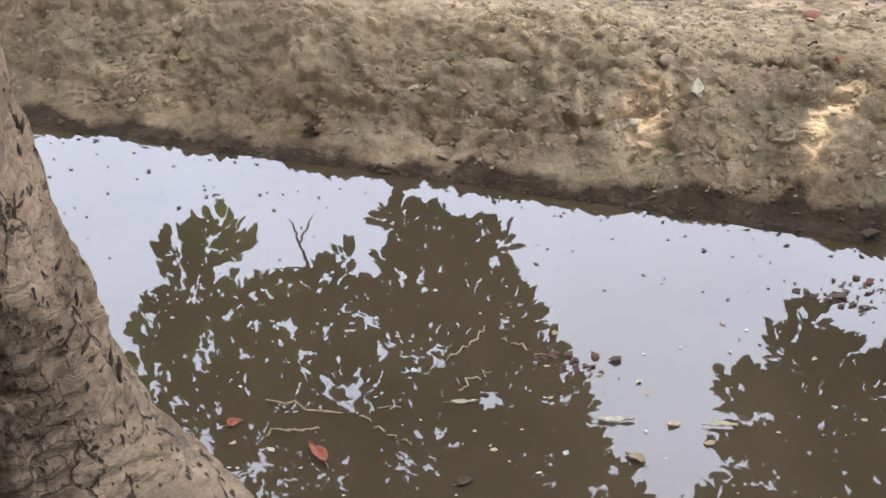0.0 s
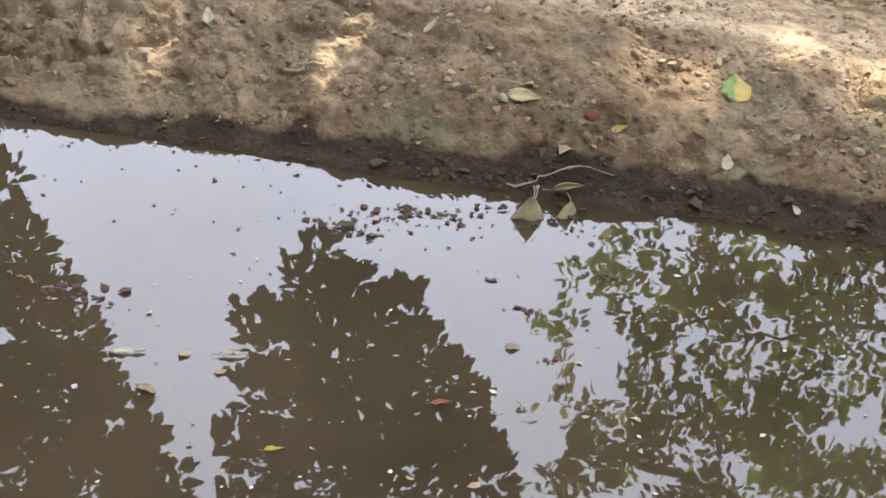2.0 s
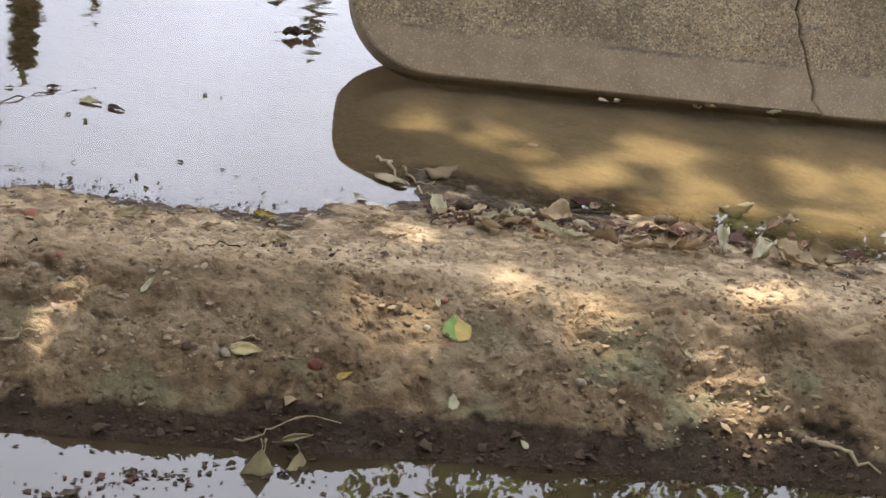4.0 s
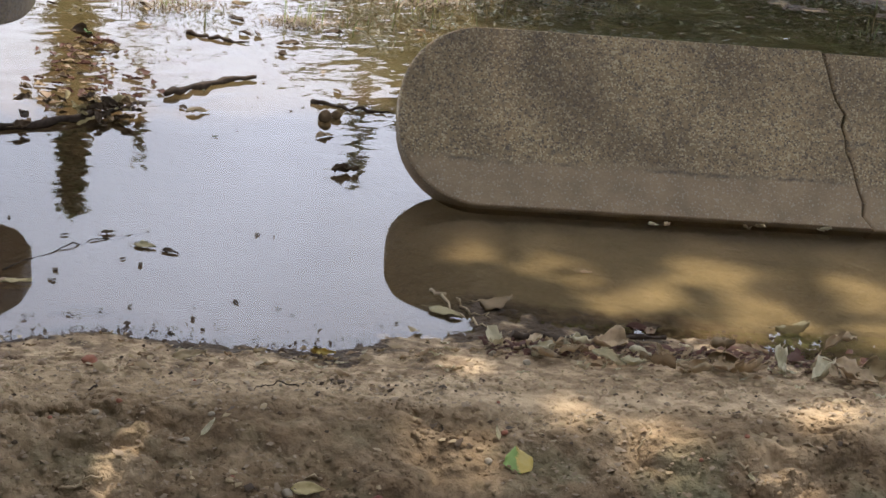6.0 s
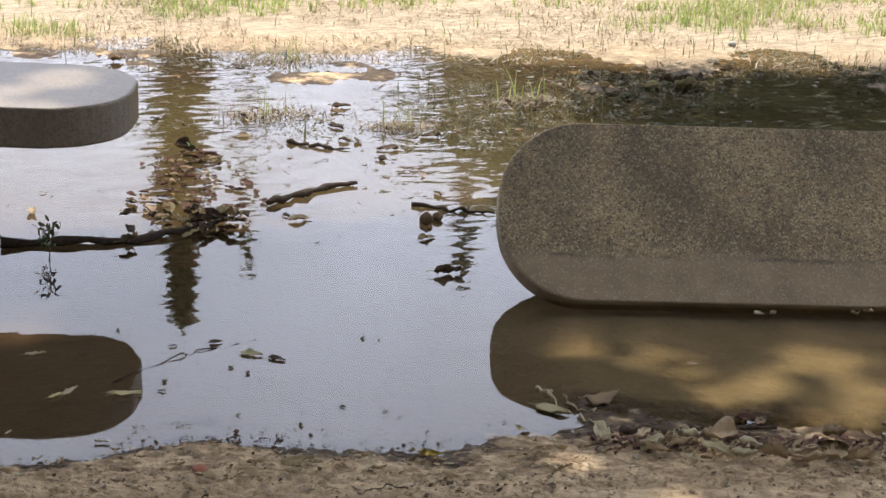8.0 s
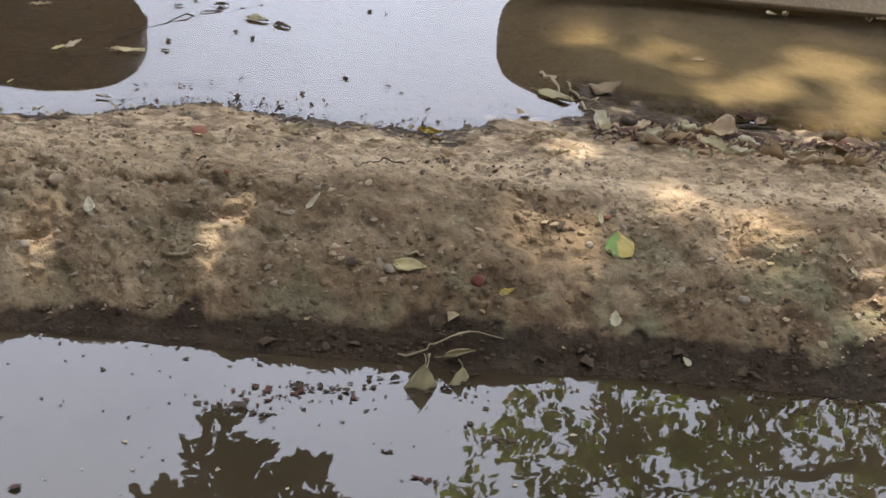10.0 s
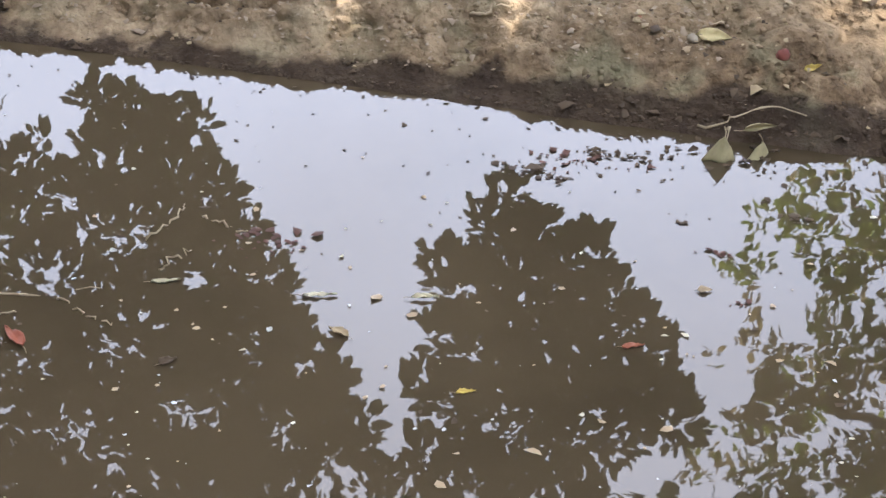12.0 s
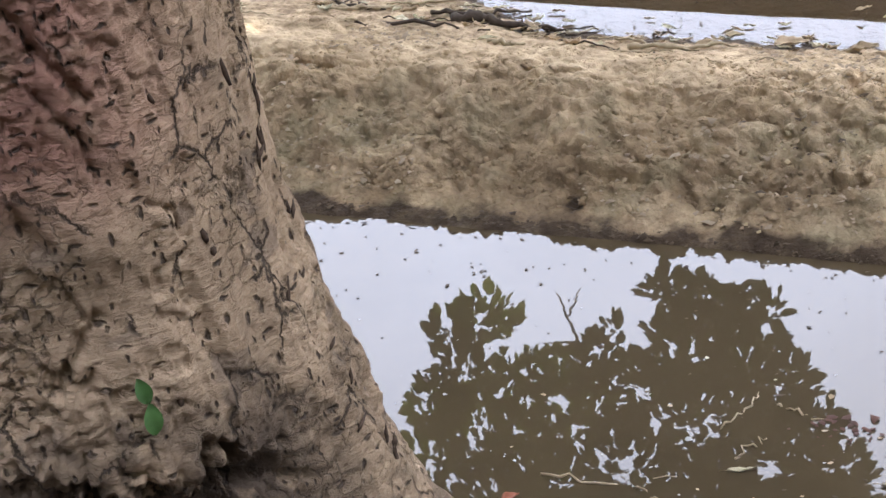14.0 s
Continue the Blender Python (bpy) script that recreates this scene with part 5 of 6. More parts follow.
def stick(points, thick, mat_, label, name="stick", water=None, seed=0, rise=0.0, wob=0.004):
    pts = [(x, y, rest(x, y, water) + thick * 0.4 + rise * math.sin(math.pi * i / (len(points) - 1))) for i, (x, y) in enumerate(points)]
    pts = curve_points(pts, 14, wob, seed)
    rad = np.interp(np.linspace(0, 1, 14), [0, 0.5, 1], [thick * 0.5, thick * 0.45, thick * 0.22]) * np.random.default_rng(seed).uniform(0.6, 1.35, 14)
    bm = tube(bmesh.new(), pts - pts[0], rad, 7)
    ob = part(name, bm, mat_)
    ob.matrix_world = Matrix.Translation(pts[0])
    return tagged(ob, label, name)


# on the bank
fallen_leaf(1.415, 2.807, 0.060, lime_leaf, "rounded leaf, half green and half yellow, lying on the dry bank", 78, 0.2, 0.15, 0.95, (5, 0), seed=1, lift=0.004, face=34)
fallen_leaf(1.014, 2.840, 0.066, straw_yellow, "pale yellow pointed leaf lying on the bank", -15, 0.4, 0.5, 0.45, (5, 0), seed=2, lift=0.004, face=34)
fallen_leaf(0.454, 3.068, 0.036, pale_leaf, "small pale oval leaf on the bank", 80, 0.3, 0.2, 0.6, (5, 0), seed=3, lift=0.004, face=34)
fallen_leaf(0.865, 3.004, 0.048, pale_leaf, "pale curled strip of leaf on the bank", 40, 0.9, 0.9, 0.3, (5, 0), seed=4, lift=0.004, face=34)
fallen_leaf(1.173, 2.745, 0.036, yellow_leaf, "small dry leaf on the bank", 10, 0.7, 0.6, 0.4, (5, 0), seed=5, lift=0.004, face=34)
fallen_leaf(1.363, 2.668, 0.036, pale_leaf, "torn pale yellow leaf on the bank", 70, 0.6, 0.4, 0.7, (5, 0), seed=6, lift=0.004, face=34)
fallen_leaf(1.472, 2.570, 0.022, pale_leaf, "tiny pale leaf at the waterline", 110, 0.4, 0.3, 0.6, (5, 0), seed=7, lift=0.004, face=34)
fallen_leaf(1.202, 3.341, 0.058, yellow_leaf, "ochre leaf curled up on the bank's top", -20, 0.9, 0.9, 0.4, (5, 0), seed=8, lift=0.004, face=34)
fallen_leaf(1.406, 2.887, 0.034, pale_leaf, "pale upright curled leaf on the bank", 80, 0.8, 0.8, 0.35, (5, 0), seed=9, lift=0.004, face=34)
fallen_leaf(1.845, 2.673, 0.034, pale_leaf, "narrow pale leaf on the bank", 100, 0.8, 0.7, 0.3, (5, 0), seed=10, lift=0.004, face=34)
fallen_leaf(0.920, 3.362, 0.075, dry_leaf, "long grey-brown leaf flat on the bank's top", 0, 0.2, 0.3, 0.3, (5, 0), seed=11, lift=0.004, face=34)
stone(1.123, 2.766, 0.026, red_fruit, "small dark red fruit on the bank", 1, "fruit", 0.95)
stone(0.708, 3.319, 0.034, brick_red, "red brick pebble on the bank's top", 2, "stone", 0.6)
stone(0.333, 3.032, 0.022, pebble_grey, "pale angular stone on the bank", 3)
stone(0.405, 3.139, 0.028, clod_mat, "knobbly lump of earth on the bank", 4, "clod", 0.8)
stone(1.365, 2.828, 0.017, pebble_grey, "small grey pebble beside a leaf", 5)
stone(0.974, 2.841, 0.020, pebble_grey, "small pale pebble beside a leaf", 6)
stone(1.614, 2.650, 0.021, pebble_grey, "greenish pebble on the bank", 7)
stone(1.554, 3.257, 0.018, pebble_grey, "pale chip of stone on the bank's top", 8)
stone(1.604, 3.192, 0.018, pebble_grey, "pale chip of stone among dry leaves", 9)
stick([(0.584, 2.974), (0.608, 2.948), (0.634, 2.967), (0.659, 2.956)], 0.006, pale_twig, "pale crooked twig on the bank", "twig", None, 1, 0.01)
stick([(2.014, 2.477), (2.053, 2.431), (2.123, 2.364)], 0.012, pale_twig, "pale root running down to the water", "root", None, 2, 0.01)
stick([(0.405, 3.159), (0.425, 3.119), (0.454, 3.088)], 0.005, pale_twig, "thin pale rootlet on the bank", "twig", None, 3, 0.008)
stick([(1.815, 2.684), (1.855, 2.672), (1.885, 2.641)], 0.005, pale_twig, "thin pale twig on the bank", "twig", None, 4, 0.01)
peb = random.Random(11)
for i in range(46):
    u_, d_ = peb.uniform(-0.6, 1.9), peb.uniform(0.14, 0.5)
    x, y = xy(u_, SHORE + d_)
    stone(x, y, peb.uniform(0.007, 0.015), peb.choice((pebble_grey, clod_mat, clod_mat, brick_red)), "small pebble bedded in the dry bank", 20 + i)

for i in range(16):
    x, y = xy(peb.uniform(-1.2, 1.9), SHORE + peb.uniform(0.15, 0.55))
    a_, ln_ = peb.uniform(0, 3.1), peb.uniform(0.02, 0.05)
    stick([(x, y), (x + ln_ * math.cos(a_), y + ln_ * 0.6 * math.sin(a_)), (x + 2 * ln_ * math.cos(a_ + 0.5), y + 1.2 * ln_ * math.sin(a_ + 0.4))], peb.uniform(0.0025, 0.0045), peb.choice((pale_twig, pale_twig, dark_stick)), "short thin dry twig lying on the bank", "twig", None, 700 + i, 0.006, 0.002)
# a fallen sprig at the waterline
def tent_leaf(x, y, wide, tall, deep, yaw, label, seed):
    """A dead leaf folded along its rib that stands like a tent, its point up."""
    bm = bmesh.new()
    rows = []
    for i in range(7):
        s_ = i / 6
        row = []
        for j in range(7):
            a = (j - 3) / 3
            w = wide * 0.5 * (1 - s_) ** 0.8
            row.append(bm.verts.new((a * w + 0.08 * wide * s_, -deep * (1 - abs(a)) * (1 - s_) + 0.12 * wide * noise.noise((a * 1.5 + seed, s_ * 2, 0)), tall * s_ + 0.05 * tall * noise.noise((a * 2, s_ * 3, seed)))))
        rows.append(row)
    for p_, q_ in zip(rows, rows[1:]):
        for j in range(6):
            bm.faces.new((p_[j], p_[j + 1], q_[j + 1], q_[j]))
    thing = tagged(new("fallen_leaf"), label, "leaf", group="fallen leaves")
    thing.matrix_world = Matrix.Translation((x, y, -0.003)) @ pose(0, 0, 0, 0, 0, yaw)
    blade = part("blade", bm, olive_leaf, thing)
    blade.modifiers.new("thickness", "SOLIDIFY").thickness = 0.001
    part("stalk", tube(bmesh.new(), [(0.08 * wide, 0, tall * 0.97), (0.1 * wide, 0.006, tall * 1.15), (0.05 * wide, 0.012, tall * 1.3)], [0.0012, 0.001, 0.0012], 5), pale_twig, thing)


stick([(0.957, 2.690), (0.985, 2.66), (1.005, 2.675), (1.02, 2.665), (1.06, 2.685), (1.10, 2.685), (1.148, 2.668)], 0.0045, pale_twig, "pale bent twig at the waterline", "twig", 0.0, 5, 0.03, 0.002)
stick([(1.008, 2.673), (1.0, 2.645), (0.988, 2.615)], 0.004, pale_twig, "thin pale stalk at the waterline", "twig", 0.0, 25, 0.035, 0.001)
tent_leaf(0.970, 2.592, 0.064, 0.050, 0.010, -8, "olive leaf folded like a tent, standing in the water's edge", 1)
tent_leaf(1.045, 2.598, 0.052, 0.034, 0.008, 25, "olive leaf tipped up at the water's edge", 2)
fallen_leaf(1.060, 2.655, 0.062, olive_leaf, "rolled olive leaf at the water's edge", 3, 0.1, 1.3, 0.42, (20, 0), 0.0, 14, 0.014, 20)
for i in range(16):
    x, y = 1.002 + peb.gauss(0, 0.06), 2.609 + peb.gauss(0, 0.025)
    strewn_leaf(x, y, peb.uniform(0.012, 0.026), wet_leaf, "dark wet scrap of leaf at the water's edge", peb.uniform(0, 360), 0.6, 0.5, 0.6, (peb.uniform(-20, 20), 0), 0.0, 200 + i)

# dead leaves heaped on the bank's top by the puddle
HEAP = [(1.665, 3.246, 0.06), (1.70, 3.251, 0.06), (1.737, 3.215, 0.055), (1.819, 3.25, 0.10), (1.818, 3.123, 0.06), (1.79, 3.185, 0.055), (1.931, 3.068, 0.085), (2.04, 3.103, 0.085), (2.072, 3.051, 0.065), (2.155, 3.062, 0.10),
        (2.217, 3.004, 0.10), (2.277, 2.976, 0.10), (2.074, 3.18, 0.055), (2.396, 3.2, 0.07), (1.645, 3.21, 0.05), (1.86, 3.17, 0.05), (2.0, 3.06, 0.06), (2.36, 2.99, 0.11), (1.179, 3.164, 0.035), (1.76, 3.26, 0.06)]
kinds = ((pale_leaf, "pale dry"), (tan_leaf, "tan dry"), (dry_leaf, "brown dry"), (tan_leaf, "tan dry"), (pale_leaf, "pale dry"))
for i, (x, y, ln) in enumerate(HEAP):
    m_, w_ = kinds[i % 5]
    fallen_leaf(x, y, ln * 1.1, m_, w_ + " leaf curled up in litter beside the puddle", peb.choice((0, 180)) + peb.gauss(-17, 22), peb.uniform(0.7, 1.0), peb.uniform(0.7, 1.4), peb.uniform(0.42, 0.66), (peb.uniform(-30, 50), peb.uniform(-15, 15)), PUDDLE_Z, 30 + i, peb.uniform(0.004, 0.014))
for i in range(22):
    x0, y0, ln = HEAP[peb.randrange(16)]
    x, y = x0 + peb.gauss(0, 0.05), y0 + peb.gauss(0, 0.02)
    m_, w_ = kinds[peb.choice((0, 0, 1, 2, 3))]
    strewn_leaf(x, y, peb.uniform(0.045, 0.10), m_, w_ + " leaf curled up in litter beside the puddle", peb.uniform(0, 360), peb.uniform(0.6, 1.1), peb.uniform(0.6, 1.3), peb.uniform(0.32, 0.5), (peb.uniform(-35, 35), peb.uniform(-20, 20)), PUDDLE_Z, 600 + i, peb.uniform(0.004, 0.02), 4)
for i in range(70):
    x, y = xy(peb.uniform(0.35, 1.75), SHORE + peb.gauss(0.72, 0.07))
    m_, w_ = kinds[i % 5]
    strewn_leaf(x, y, peb.uniform(0.016, 0.042), m_, w_ + " leaf scrap in litter beside the puddle", peb.uniform(-35, 35), peb.uniform(0.5, 1.1), peb.uniform(0.5, 1.2), peb.uniform(0.22, 0.45), (peb.uniform(-20, 25), peb.uniform(-15, 15)), PUDDLE_Z, 60 + i, 0.002)
for i in range(96):
    x, y = xy(peb.uniform(-1.7, 0.5), SHORE + peb.gauss(0.66, 0.05))
    m_, w_ = kinds[i % 5]
    strewn_leaf(x, y, peb.uniform(0.014, 0.045), m_, w_ + " leaf scrap on the bank's top", peb.uniform(-40, 40), peb.uniform(0.5, 1.0), peb.uniform(0.5, 1.2), peb.uniform(0.14, 0.36), (peb.uniform(-12, 18), 0), PUDDLE_Z, 140 + i, 0.001)
stick([(2.207, 3.109), (2.363, 3.077), (2.519, 3.068)], 0.01, pale_twig, "pale stick among dry leaves", "stick", PUDDLE_Z, 7)
stick([(-0.56, 3.80), (-0.50, 3.775), (-0.44, 3.745), (-0.33, 3.72)], 0.024, dark_stick, "dark rotten stick lying on the bank's top", "stick", PUDDLE_Z, 8, wob=0.0045)
stick([(-0.78, 3.775), (-0.60, 3.73), (-0.47, 3.70)], 0.008, dark_stick, "thin dark stick lying on the bank's top", "stick", PUDDLE_Z, 9, wob=0.006)

stick([(1.641, 3.350), (1.736, 3.300), (1.847, 3.285), (1.981, 3.275)], 0.02, dark_stick, "long dark stick lying along the litter", "stick", PUDDLE_Z + 0.012, 6)
stick([(1.567, 3.651), (1.58, 3.579), (1.593, 3.476), (1.612, 3.424)], 0.009, pale_twig, "pale wet twig running into the puddle", "twig", PUDDLE_Z, 31, wob=0.008)
stick([(1.61, 3.60), (1.60, 3.52), (1.64, 3.47)], 0.006, pale_twig, "thin pale twig in the shallows", "twig", PUDDLE_Z, 32, wob=0.006)
for i, (x, y) in enumerate(((2.321, 3.985), (2.359, 3.98), (2.571, 3.93), (2.615, 3.93), (2.786, 3.88))):
    fallen_leaf(x, y, 0.034 + 0.008 * (i % 3), kinds[i % 5][0], kinds[i % 5][1] + " leaf afloat against the toppled bench", 40 * i, 0.7, 0.9, 0.5, (20, 10), PUDDLE_Z, 800 + i, 0.002)
for i, (x, y, ln) in enumerate(((0.487, 4.131, 0.05), (0.498, 3.863, 0.04), (0.532, 3.882, 0.06), (0.651, 3.833, 0.065), (0.331, 3.735, 0.04), (0.374, 3.686, 0.022), (0.63, 3.85, 0.045))):
    fallen_leaf(x, y, ln, straw_yellow if i % 2 else tan_leaf, "pale rotten leaf shred afloat on dark shallow water", 25 * (i % 3), 0.3, 0.3, 0.28, (4, 0), PUDDLE_Z, 820 + i, 0.001)
for i, (x, y, ln) in enumerate(((0.913, 4.112, 0.035), (0.912, 3.943, 0.02), (0.942, 3.901, 0.024), (0.746, 3.898, 0.022), (0.729, 3.84, 0.02), (0.807, 4.113, 0.022), (1.266, 4.056, 0.02), (1.303, 4.037, 0.012), (1.101, 3.652, 0.02), (1.185, 3.605, 0.014), (1.205, 3.565, 0.012), (0.60, 4.12, 0.02), (0.70, 4.25, 0.018))):
    fallen_leaf(x, y, ln, wet_leaf, "small dark leaf shred afloat on the puddle", 37 * i, 0.4, 0.4, 0.5, (5, 0), PUDDLE_Z, 840 + i, 0.0)
# dark leaves added to cover a bright patch of reflected sky
for i, (x, y, ln) in enumerate(((1.955, 3.355, 0.06), (1.99, 3.36, 0.05), (1.975, 3.335, 0.045))):
    fallen_leaf(x, y, ln, (rot_leaf, wet_leaf, dry_leaf)[i], "dark wet leaf added over reflected sky beside a stick", 30 * i - 30, 0.6, 0.7, 0.55, (15, 0), PUDDLE_Z, 860 + i, 0.003)
# straw, sticks and leaves washed up along the puddle's edge
STRAND = [(-1.05, 3.93), (-0.83, 3.87), (-0.70, 3.90), (-0.57, 3.85), (-0.62, 3.785), (-0.43, 3.69), (-0.30, 3.64), (-0.18, 3.575)]
for i in range(26):
    x, y = STRAND[i % 8]
    x, y, a_, ln_ = x + peb.gauss(0, 0.06), y + peb.gauss(0, 0.03), peb.gauss(-0.25, 0.25), peb.uniform(0.04, 0.12)
    stick([(x, y), (x + ln_ * math.cos(a_), y + ln_ * math.sin(a_)), (x + 2 * ln_ * math.cos(a_), y + 2 * ln_ * math.sin(a_ + 0.15))], peb.uniform(0.004, 0.012), peb.choice((pale_twig, dark_stick, pale_twig)), "thin dry stick washed up at the puddle's edge", "stick", PUDDLE_Z, 900 + i, 0.004, 0.003)
for i in range(34):
    x, y = STRAND[i % 8]
    fallen_leaf(x + peb.gauss(0, 0.07), y + peb.gauss(0, 0.035), peb.uniform(0.018, 0.045), kinds[(i + 2) % 5][0], kinds[(i + 2) % 5][1] + " leaf washed up at the puddle's edge", peb.uniform(-40, 40), peb.uniform(0.4, 1.0), peb.uniform(0.4, 1.0), peb.uniform(0.25, 0.5), (peb.uniform(-15, 20), 0), PUDDLE_Z, 930 + i, 0.002)
for x, y, ln in ((-0.396, 3.735, 0.07), (0.168, 3.56, 0.075), (0.054, 3.63, 0.045), (-0.007, 3.55, 0.05), (0.307, 3.465, 0.06)):
    fallen_leaf(x, y, ln, tan_leaf if ln > 0.06 else dry_leaf, "broad brown leaf lying at the puddle's edge", 10, 0.5, 0.6, 0.5, (10, 0), PUDDLE_Z, int(ln * 1000), 0.004)
# in the puddle
fallen_leaf(2.350, 3.335, 0.105, olive_leaf, "large pale olive leaf afloat, bent up like a tent", 8, 0.45, 0.9, 0.62, (165, 0), PUDDLE_Z, 16, 0.004)
fallen_leaf(1.676, 3.530, 0.09, dry_leaf, "brown leaf bent up like a tent in the shallows", 10, 0.2, 0.9, 0.6, (172, 0), PUDDLE_Z, 17, 0.03)
fallen_leaf(1.550, 3.518, 0.085, olive_leaf, "grey wet leaf half under water", -50, 0.2, 0.2, 0.4, (10, 0), PUDDLE_Z, 18)
fallen_leaf(1.993, 3.706, 0.034, dry_leaf, "small brown leaf afloat before the toppled bench", 0, 0.4, 0.3, 0.5, (8, 0), PUDDLE_Z, 19)
fallen_leaf(0.979, 4.014, 0.055, olive_leaf, "grey-green wet leaf afloat on the puddle", -30, 0.3, 0.3, 0.5, (6, 0), PUDDLE_Z, 20)
fallen_leaf(1.030, 3.971, 0.045, wet_leaf, "dark wet leaf afloat on the puddle", -40, 0.3, 0.3, 0.45, (6, 0), PUDDLE_Z, 21)
fallen_leaf(0.837, 4.912, 0.06, wet_leaf, "dark leaf caught on a wet stick", 20, 0.8, 0.9, 0.6, (30, 0), PUDDLE_Z, 26, 0.01)
fallen_leaf(1.638, 4.487, 0.085, wet_leaf, "dark crumpled leaf afloat with its stalks", 0, 0.8, 0.9, 0.4, (10, 0), PUDDLE_Z, 22)
fallen_leaf(1.182, 5.845, 0.10, wet_leaf, "dark curled leaf standing out of the water", 30, 0.6, 1.0, 0.7, (40, 20), PUDDLE_Z, 23, 0.02)
fallen_leaf(1.203, 5.823, 0.06, green_leaf, "green leaf on a floating heap", 70, 0.4, 0.5, 0.6, (20, 20), PUDDLE_Z, 24, 0.03)
fallen_leaf(1.210, 7.326, 0.085, dry_leaf, "brown curled leaf at the puddle's far edge", 20, 0.7, 0.8, 0.5, (10, 0), PUDDLE_Z, 25)
stone(1.733, 4.956, 0.036, husk, "brown round husk afloat on the puddle", 60, "fruit", 1.1).location.z = PUDDLE_Z + 0.012
stone(1.775, 4.973, 0.030, husk, "small brown husk afloat on the puddle", 61, "fruit", 0.9).location.z = PUDDLE_Z + 0.010
stone(3.930, 7.216, 0.035, white_scrap, "white scrap at the puddle's far edge", 62)
stick([(0.50, 4.99), (0.736, 4.965), (0.837, 4.93), (0.959, 4.984), (1.065, 5.033), (1.189, 5.071)], 0.026, dark_stick, "dark wet stick lying in shallow water", "stick", PUDDLE_Z, 10, wob=0.0045)
stick([(1.316, 5.215), (1.43, 5.284), (1.564, 5.379), (1.647, 5.381)], 0.025, dark_stick, "short dark stick with moss in shallow water", "stick", PUDDLE_Z, 11, wob=0.0045)
stick([(1.560, 5.935), (1.652, 5.849), (1.745, 5.806)], 0.016, dark_stick, "dark twig lying in shallow water", "stick", PUDDLE_Z, 12, wob=0.0045)
stick([(1.748, 5.131), (1.850, 5.044), (1.964, 4.991)], 0.012, dark_stick, "thin dark twig in water beside the toppled bench", "twig", PUDDLE_Z, 13)
stick([(0.632, 3.914), (0.824, 4.057), (1.013, 4.113)], 0.004, dark_stick, "thin dark stalk afloat on the puddle", "twig", PUDDLE_Z, 15)
for i in range(48):
    x, y = 1.090 + peb.gauss(0, 0.075), 5.071 + peb.gauss(0, 0.05)
    strewn_leaf(x, y, peb.uniform(0.03, 0.075), peb.choice((wet_leaf, wet_leaf, dry_leaf, olive_leaf)), "rotting leaf in a heap caught on a stick", peb.uniform(0, 360), 0.7, 0.7, 0.5, (peb.uniform(-30, 40), peb.uniform(-30, 30)), PUDDLE_Z, 300 + i, peb.uniform(0.0, 0.03))
for i in range(120):
    along = peb.random()
    x, y = 1.19 - 0.08 * along + peb.gauss(0, 0.05 + 0.07 * along), 5.85 - 0.72 * along + peb.gauss(0, 0.05)
    strewn_leaf(x, y, peb.uniform(0.018, 0.055), peb.choice((wet_leaf, rot_leaf, dry_leaf, rot_leaf)), "wet leaf scrap adrift in shallow water", peb.uniform(0, 360), 0.5, 0.6, 0.5, (peb.uniform(-15, 20), 0), PUDDLE_Z, 340 + i)
for i in range(9):
    x, y = 3.265 + peb.gauss(0, 0.09), 6.514 + peb.gauss(0, 0.04)
    fallen_leaf(x, y, peb.uniform(0.06, 0.11), peb.choice((wet_leaf, olive_leaf, wet_leaf)), "dark leaf in a heap far out in the puddle", peb.uniform(0, 360), 0.7, 0.9, 0.55, (peb.uniform(-30, 40), 0), PUDDLE_Z, 370 + i, peb.uniform(0, 0.02))
for i in range(30):
    x, y = xy(peb.uniform(-1.0, 1.2), peb.uniform(4.9, 6.9))
    strewn_leaf(x, y, peb.uniform(0.03, 0.085), peb.choice((wet_leaf, wet_leaf, dry_leaf)), "dark wet leaf adrift in shallow water", peb.uniform(0, 360), 0.5, 0.6, 0.5, (peb.uniform(-15, 25), 0), PUDDLE_Z, 400 + i)
# tufts of dying grass that break the surface
for cx, cy, sx, seed in ((1.623, 6.338, 0.11, 71), (2.013, 6.080, 0.07, 72), (1.875, 7.222, 0.12, 73), (2.604, 6.378, 0.08, 74)):
    q = np.random.default_rng(seed)
    n = 420
    blades("grass_tuft", cx + q.normal(0, sx, n), cy + q.normal(0, sx * 0.6, n), np.full(n, PUDDLE_Z - 0.005), 0.016, 2.2, 0.0025, straw_bit, "tuft of dying reddish grass in shallow water", "grass", seed)
    n = 16
    blades("grass_tuft", cx + q.normal(0, sx * 0.5, n), cy + q.normal(0, sx * 0.3, n), np.full(n, PUDDLE_Z - 0.005), 0.12, 0.4, 0.002, grass_blade, "thin yellow-green grass stalks in shallow water", "grass", seed + 10)
# a small feathery sprig by the standing bench
sprig = tagged(new("weed_sprig"), "small dark feathery weed growing in shallow water", "weed")
sprig.matrix_world = Matrix.Translation((0.612, 4.85, PUDDLE_Z - 0.01))
part("stem", tube(bmesh.new(), curve_points([(0, 0, 0), (0.01, 0, 0.05), (0.0, 0.005, 0.1)], 8, 0.002, 1), np.linspace(0.002, 0.0012, 8), 5), weed_leaf, sprig)
q = np.random.default_rng(77)
lp = np.stack([q.normal(0, 0.012, 46), q.normal(0, 0.012, 46), q.uniform(0.04, 0.11, 46)], 1)
leaf_cloud("foliage", lp, hanging(46, -0.6, 78), 0.022, 0.35, far_leaf, sprig, 79)

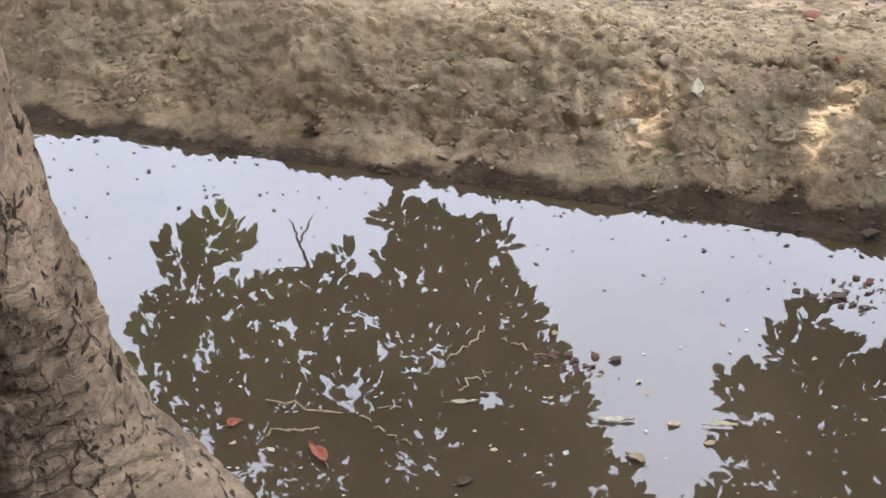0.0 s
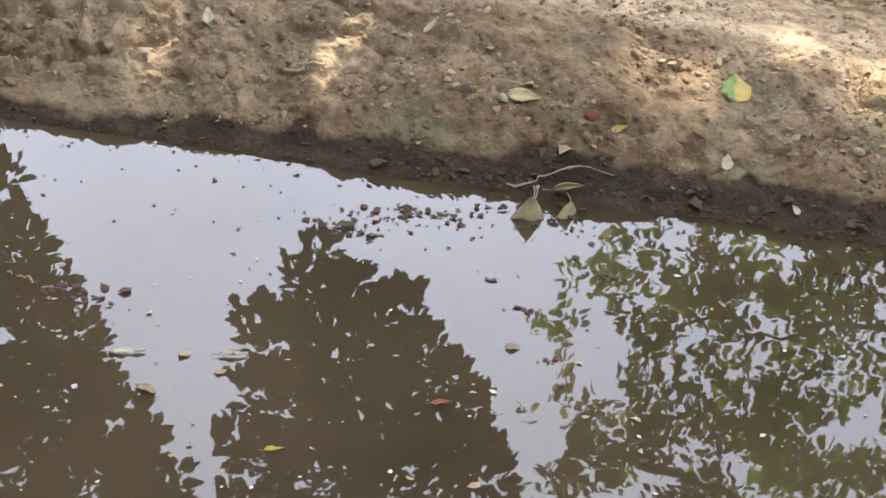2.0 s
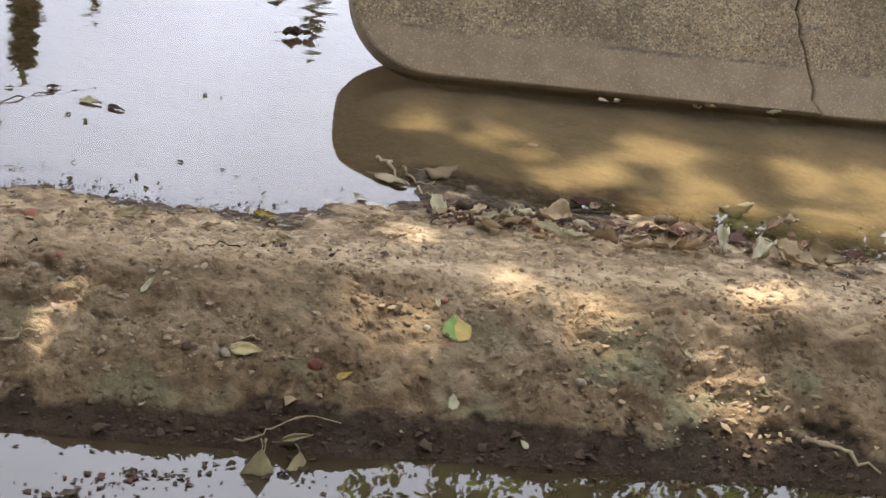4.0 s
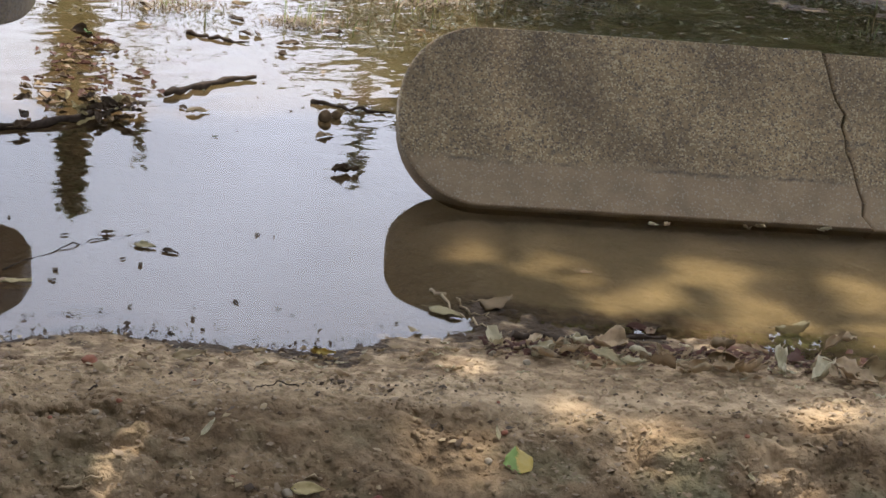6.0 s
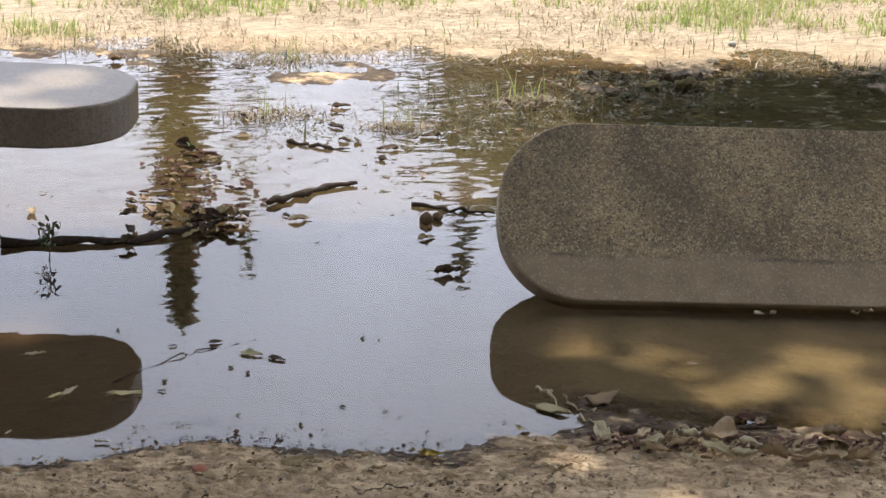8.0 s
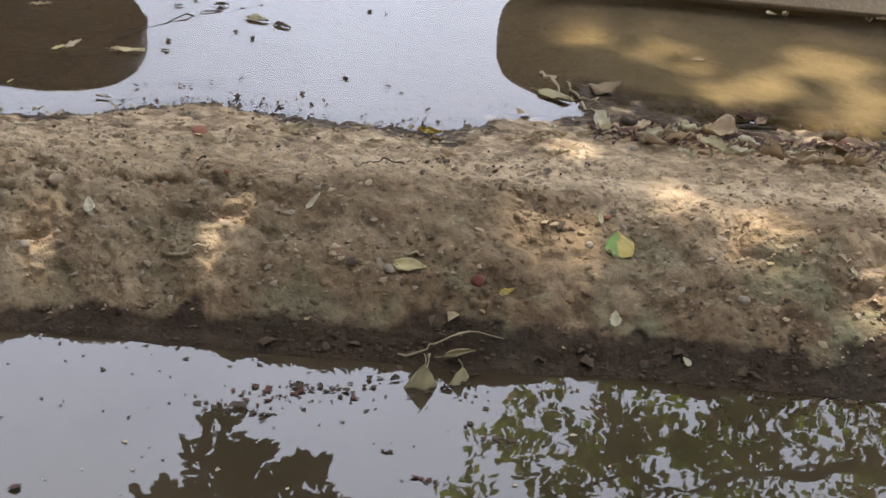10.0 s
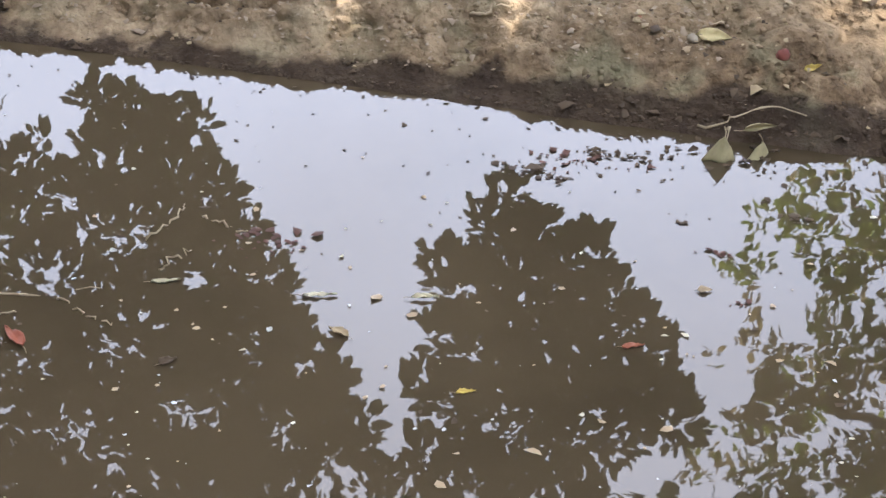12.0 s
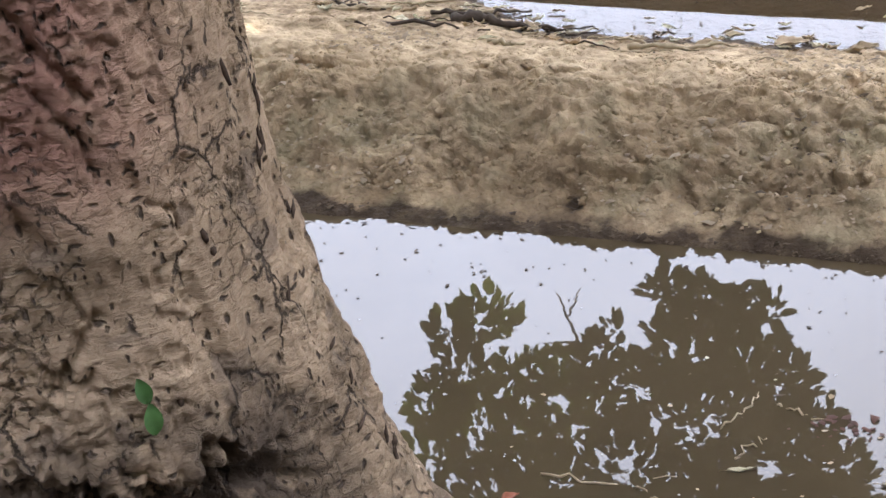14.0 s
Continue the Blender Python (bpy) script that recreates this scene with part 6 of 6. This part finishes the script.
# afloat on the ditch
FLOAT = [(0.260, 2.150, 0.036, dry_leaf, "brown curled leaf", 140, 0.5), (0.430, 2.002, 0.03, yellow_leaf, "small orange-yellow leaf", 5, 0.3),
         (0.009, 2.291, 0.045, pale_leaf, "pale narrow leaf", 5, 0.2), (-0.214, 2.168, 0.058, red_leaf, "red curled leaf", 120, 0.4), (0.699, 2.09, 0.036, red_leaf, "small orange leaf", 5, 0.3),
         (-0.344, 2.243, 0.03, red_leaf, "small red leaf", 30, 0.6), (0.846, 2.220, 0.024, dry_leaf, "small brown leaf", 0, 0.6)]
for i, (x, y, ln, m_, w_, yaw_, slim_) in enumerate(FLOAT):
    fallen_leaf(x, y, ln, m_, w_ + " afloat on the murky ditch", yaw_, 0.4, 0.4, slim_, (6, 0), 0.0, 500 + i)
FLOAT2 = [(0.241, 2.242, 0.055, pale_leaf, "pale straw-like leaf", 0, 0.15), (0.402, 2.226, 0.045, pale_leaf, "pale narrow leaf", 0, 0.2), (0.007, 2.099, 0.03, wet_leaf, "brown crumpled leaf", 30, 0.6),
          (-0.070, 2.375, 0.012, white_scrap, "white petal", 0, 0.8), (0.159, 2.164, 0.013, white_scrap, "white petal", 60, 0.7)]
for i, (x, y, ln, m_, w_, yaw_, slim_) in enumerate(FLOAT2):
    fallen_leaf(x, y, ln, m_, w_ + " afloat on the murky ditch", yaw_, 0.4, 0.4, slim_, (5, 0), 0.0, 520 + i)
stick([(-0.153, 2.257), (-0.113, 2.215), (-0.073, 2.193)], 0.004, pale_twig, "pale thin twig afloat on the ditch", "twig", 0.0, 16)
stick([(-0.000, 2.322), (0.025, 2.351), (0.051, 2.371)], 0.0035, pale_twig, "pale thin twig afloat on the ditch", "twig", 0.0, 17)
stick([(-0.294, 2.211), (-0.254, 2.225), (-0.213, 2.228)], 0.004, pale_twig, "pale thin twig afloat by a red leaf", "twig", 0.0, 18)
stick([(0.072, 2.461), (0.112, 2.434), (0.142, 2.418)], 0.004, pale_twig, "pale thin twig afloat on the ditch", "twig", 0.0, 19)

stick([(-0.30, 2.30), (-0.20, 2.27), (-0.09, 2.28)], 0.004, pale_twig, "pale thin twig afloat by a red leaf", "twig", 0.0, 33)
stick([(-0.02, 2.40), (0.03, 2.46), (0.045, 2.50)], 0.0035, pale_twig, "pale thin twig afloat on the ditch", "twig", 0.0, 34)
# tiny pale bits adrift, thickest where the water lies still before the camera
q = np.random.default_rng(99)
for n, size, mat_, label_, seed in ((90, 0.005, tan_leaf, "tiny tan bits adrift on the murky ditch", 111), (60, 0.0045, pale_leaf, "tiny pale bits adrift on the murky ditch", 112)):
    fu, fv = q.uniform(-1.1, 0.95, n), 2.66 - 1.0 * q.random(n) ** 0.8
    fx, fy = xy(fu, fv)
    k = fv < SHORE - 0.08
    scraps("floating_bits", fx[k], fy[k], np.full(k.sum(), 0.001), size, mat_, label_, "litter", seed)
# a few green blades that sprout beside the root
q = np.random.default_rng(98)
for cx, cy, cz, n in ((-0.42, 1.68, 0.06, 12), (-0.33, 1.78, 0.04, 7)):
    blades("grass_tuft", cx + q.normal(0, 0.03, n), cy + q.normal(0, 0.015, n), np.full(n, cz), 0.11, 0.9, 0.0035, green_leaf, "few thin green blades sprouting beside the root", "grass", int(n))
# the strewn scraps, one joined litter for each kind
for (label_, _), (mat_, pieces) in LITTER.items():
    start = np.cumsum([0] + [len(c) for c, _ in pieces[:-1]])
    tagged(quick_mesh("leaf_litter", np.concatenate([c for c, _ in pieces]), np.concatenate([f + k for (_, f), k in zip(pieces, start)]), mat_, soft=True), label_, "leaf litter", kind="stuff")
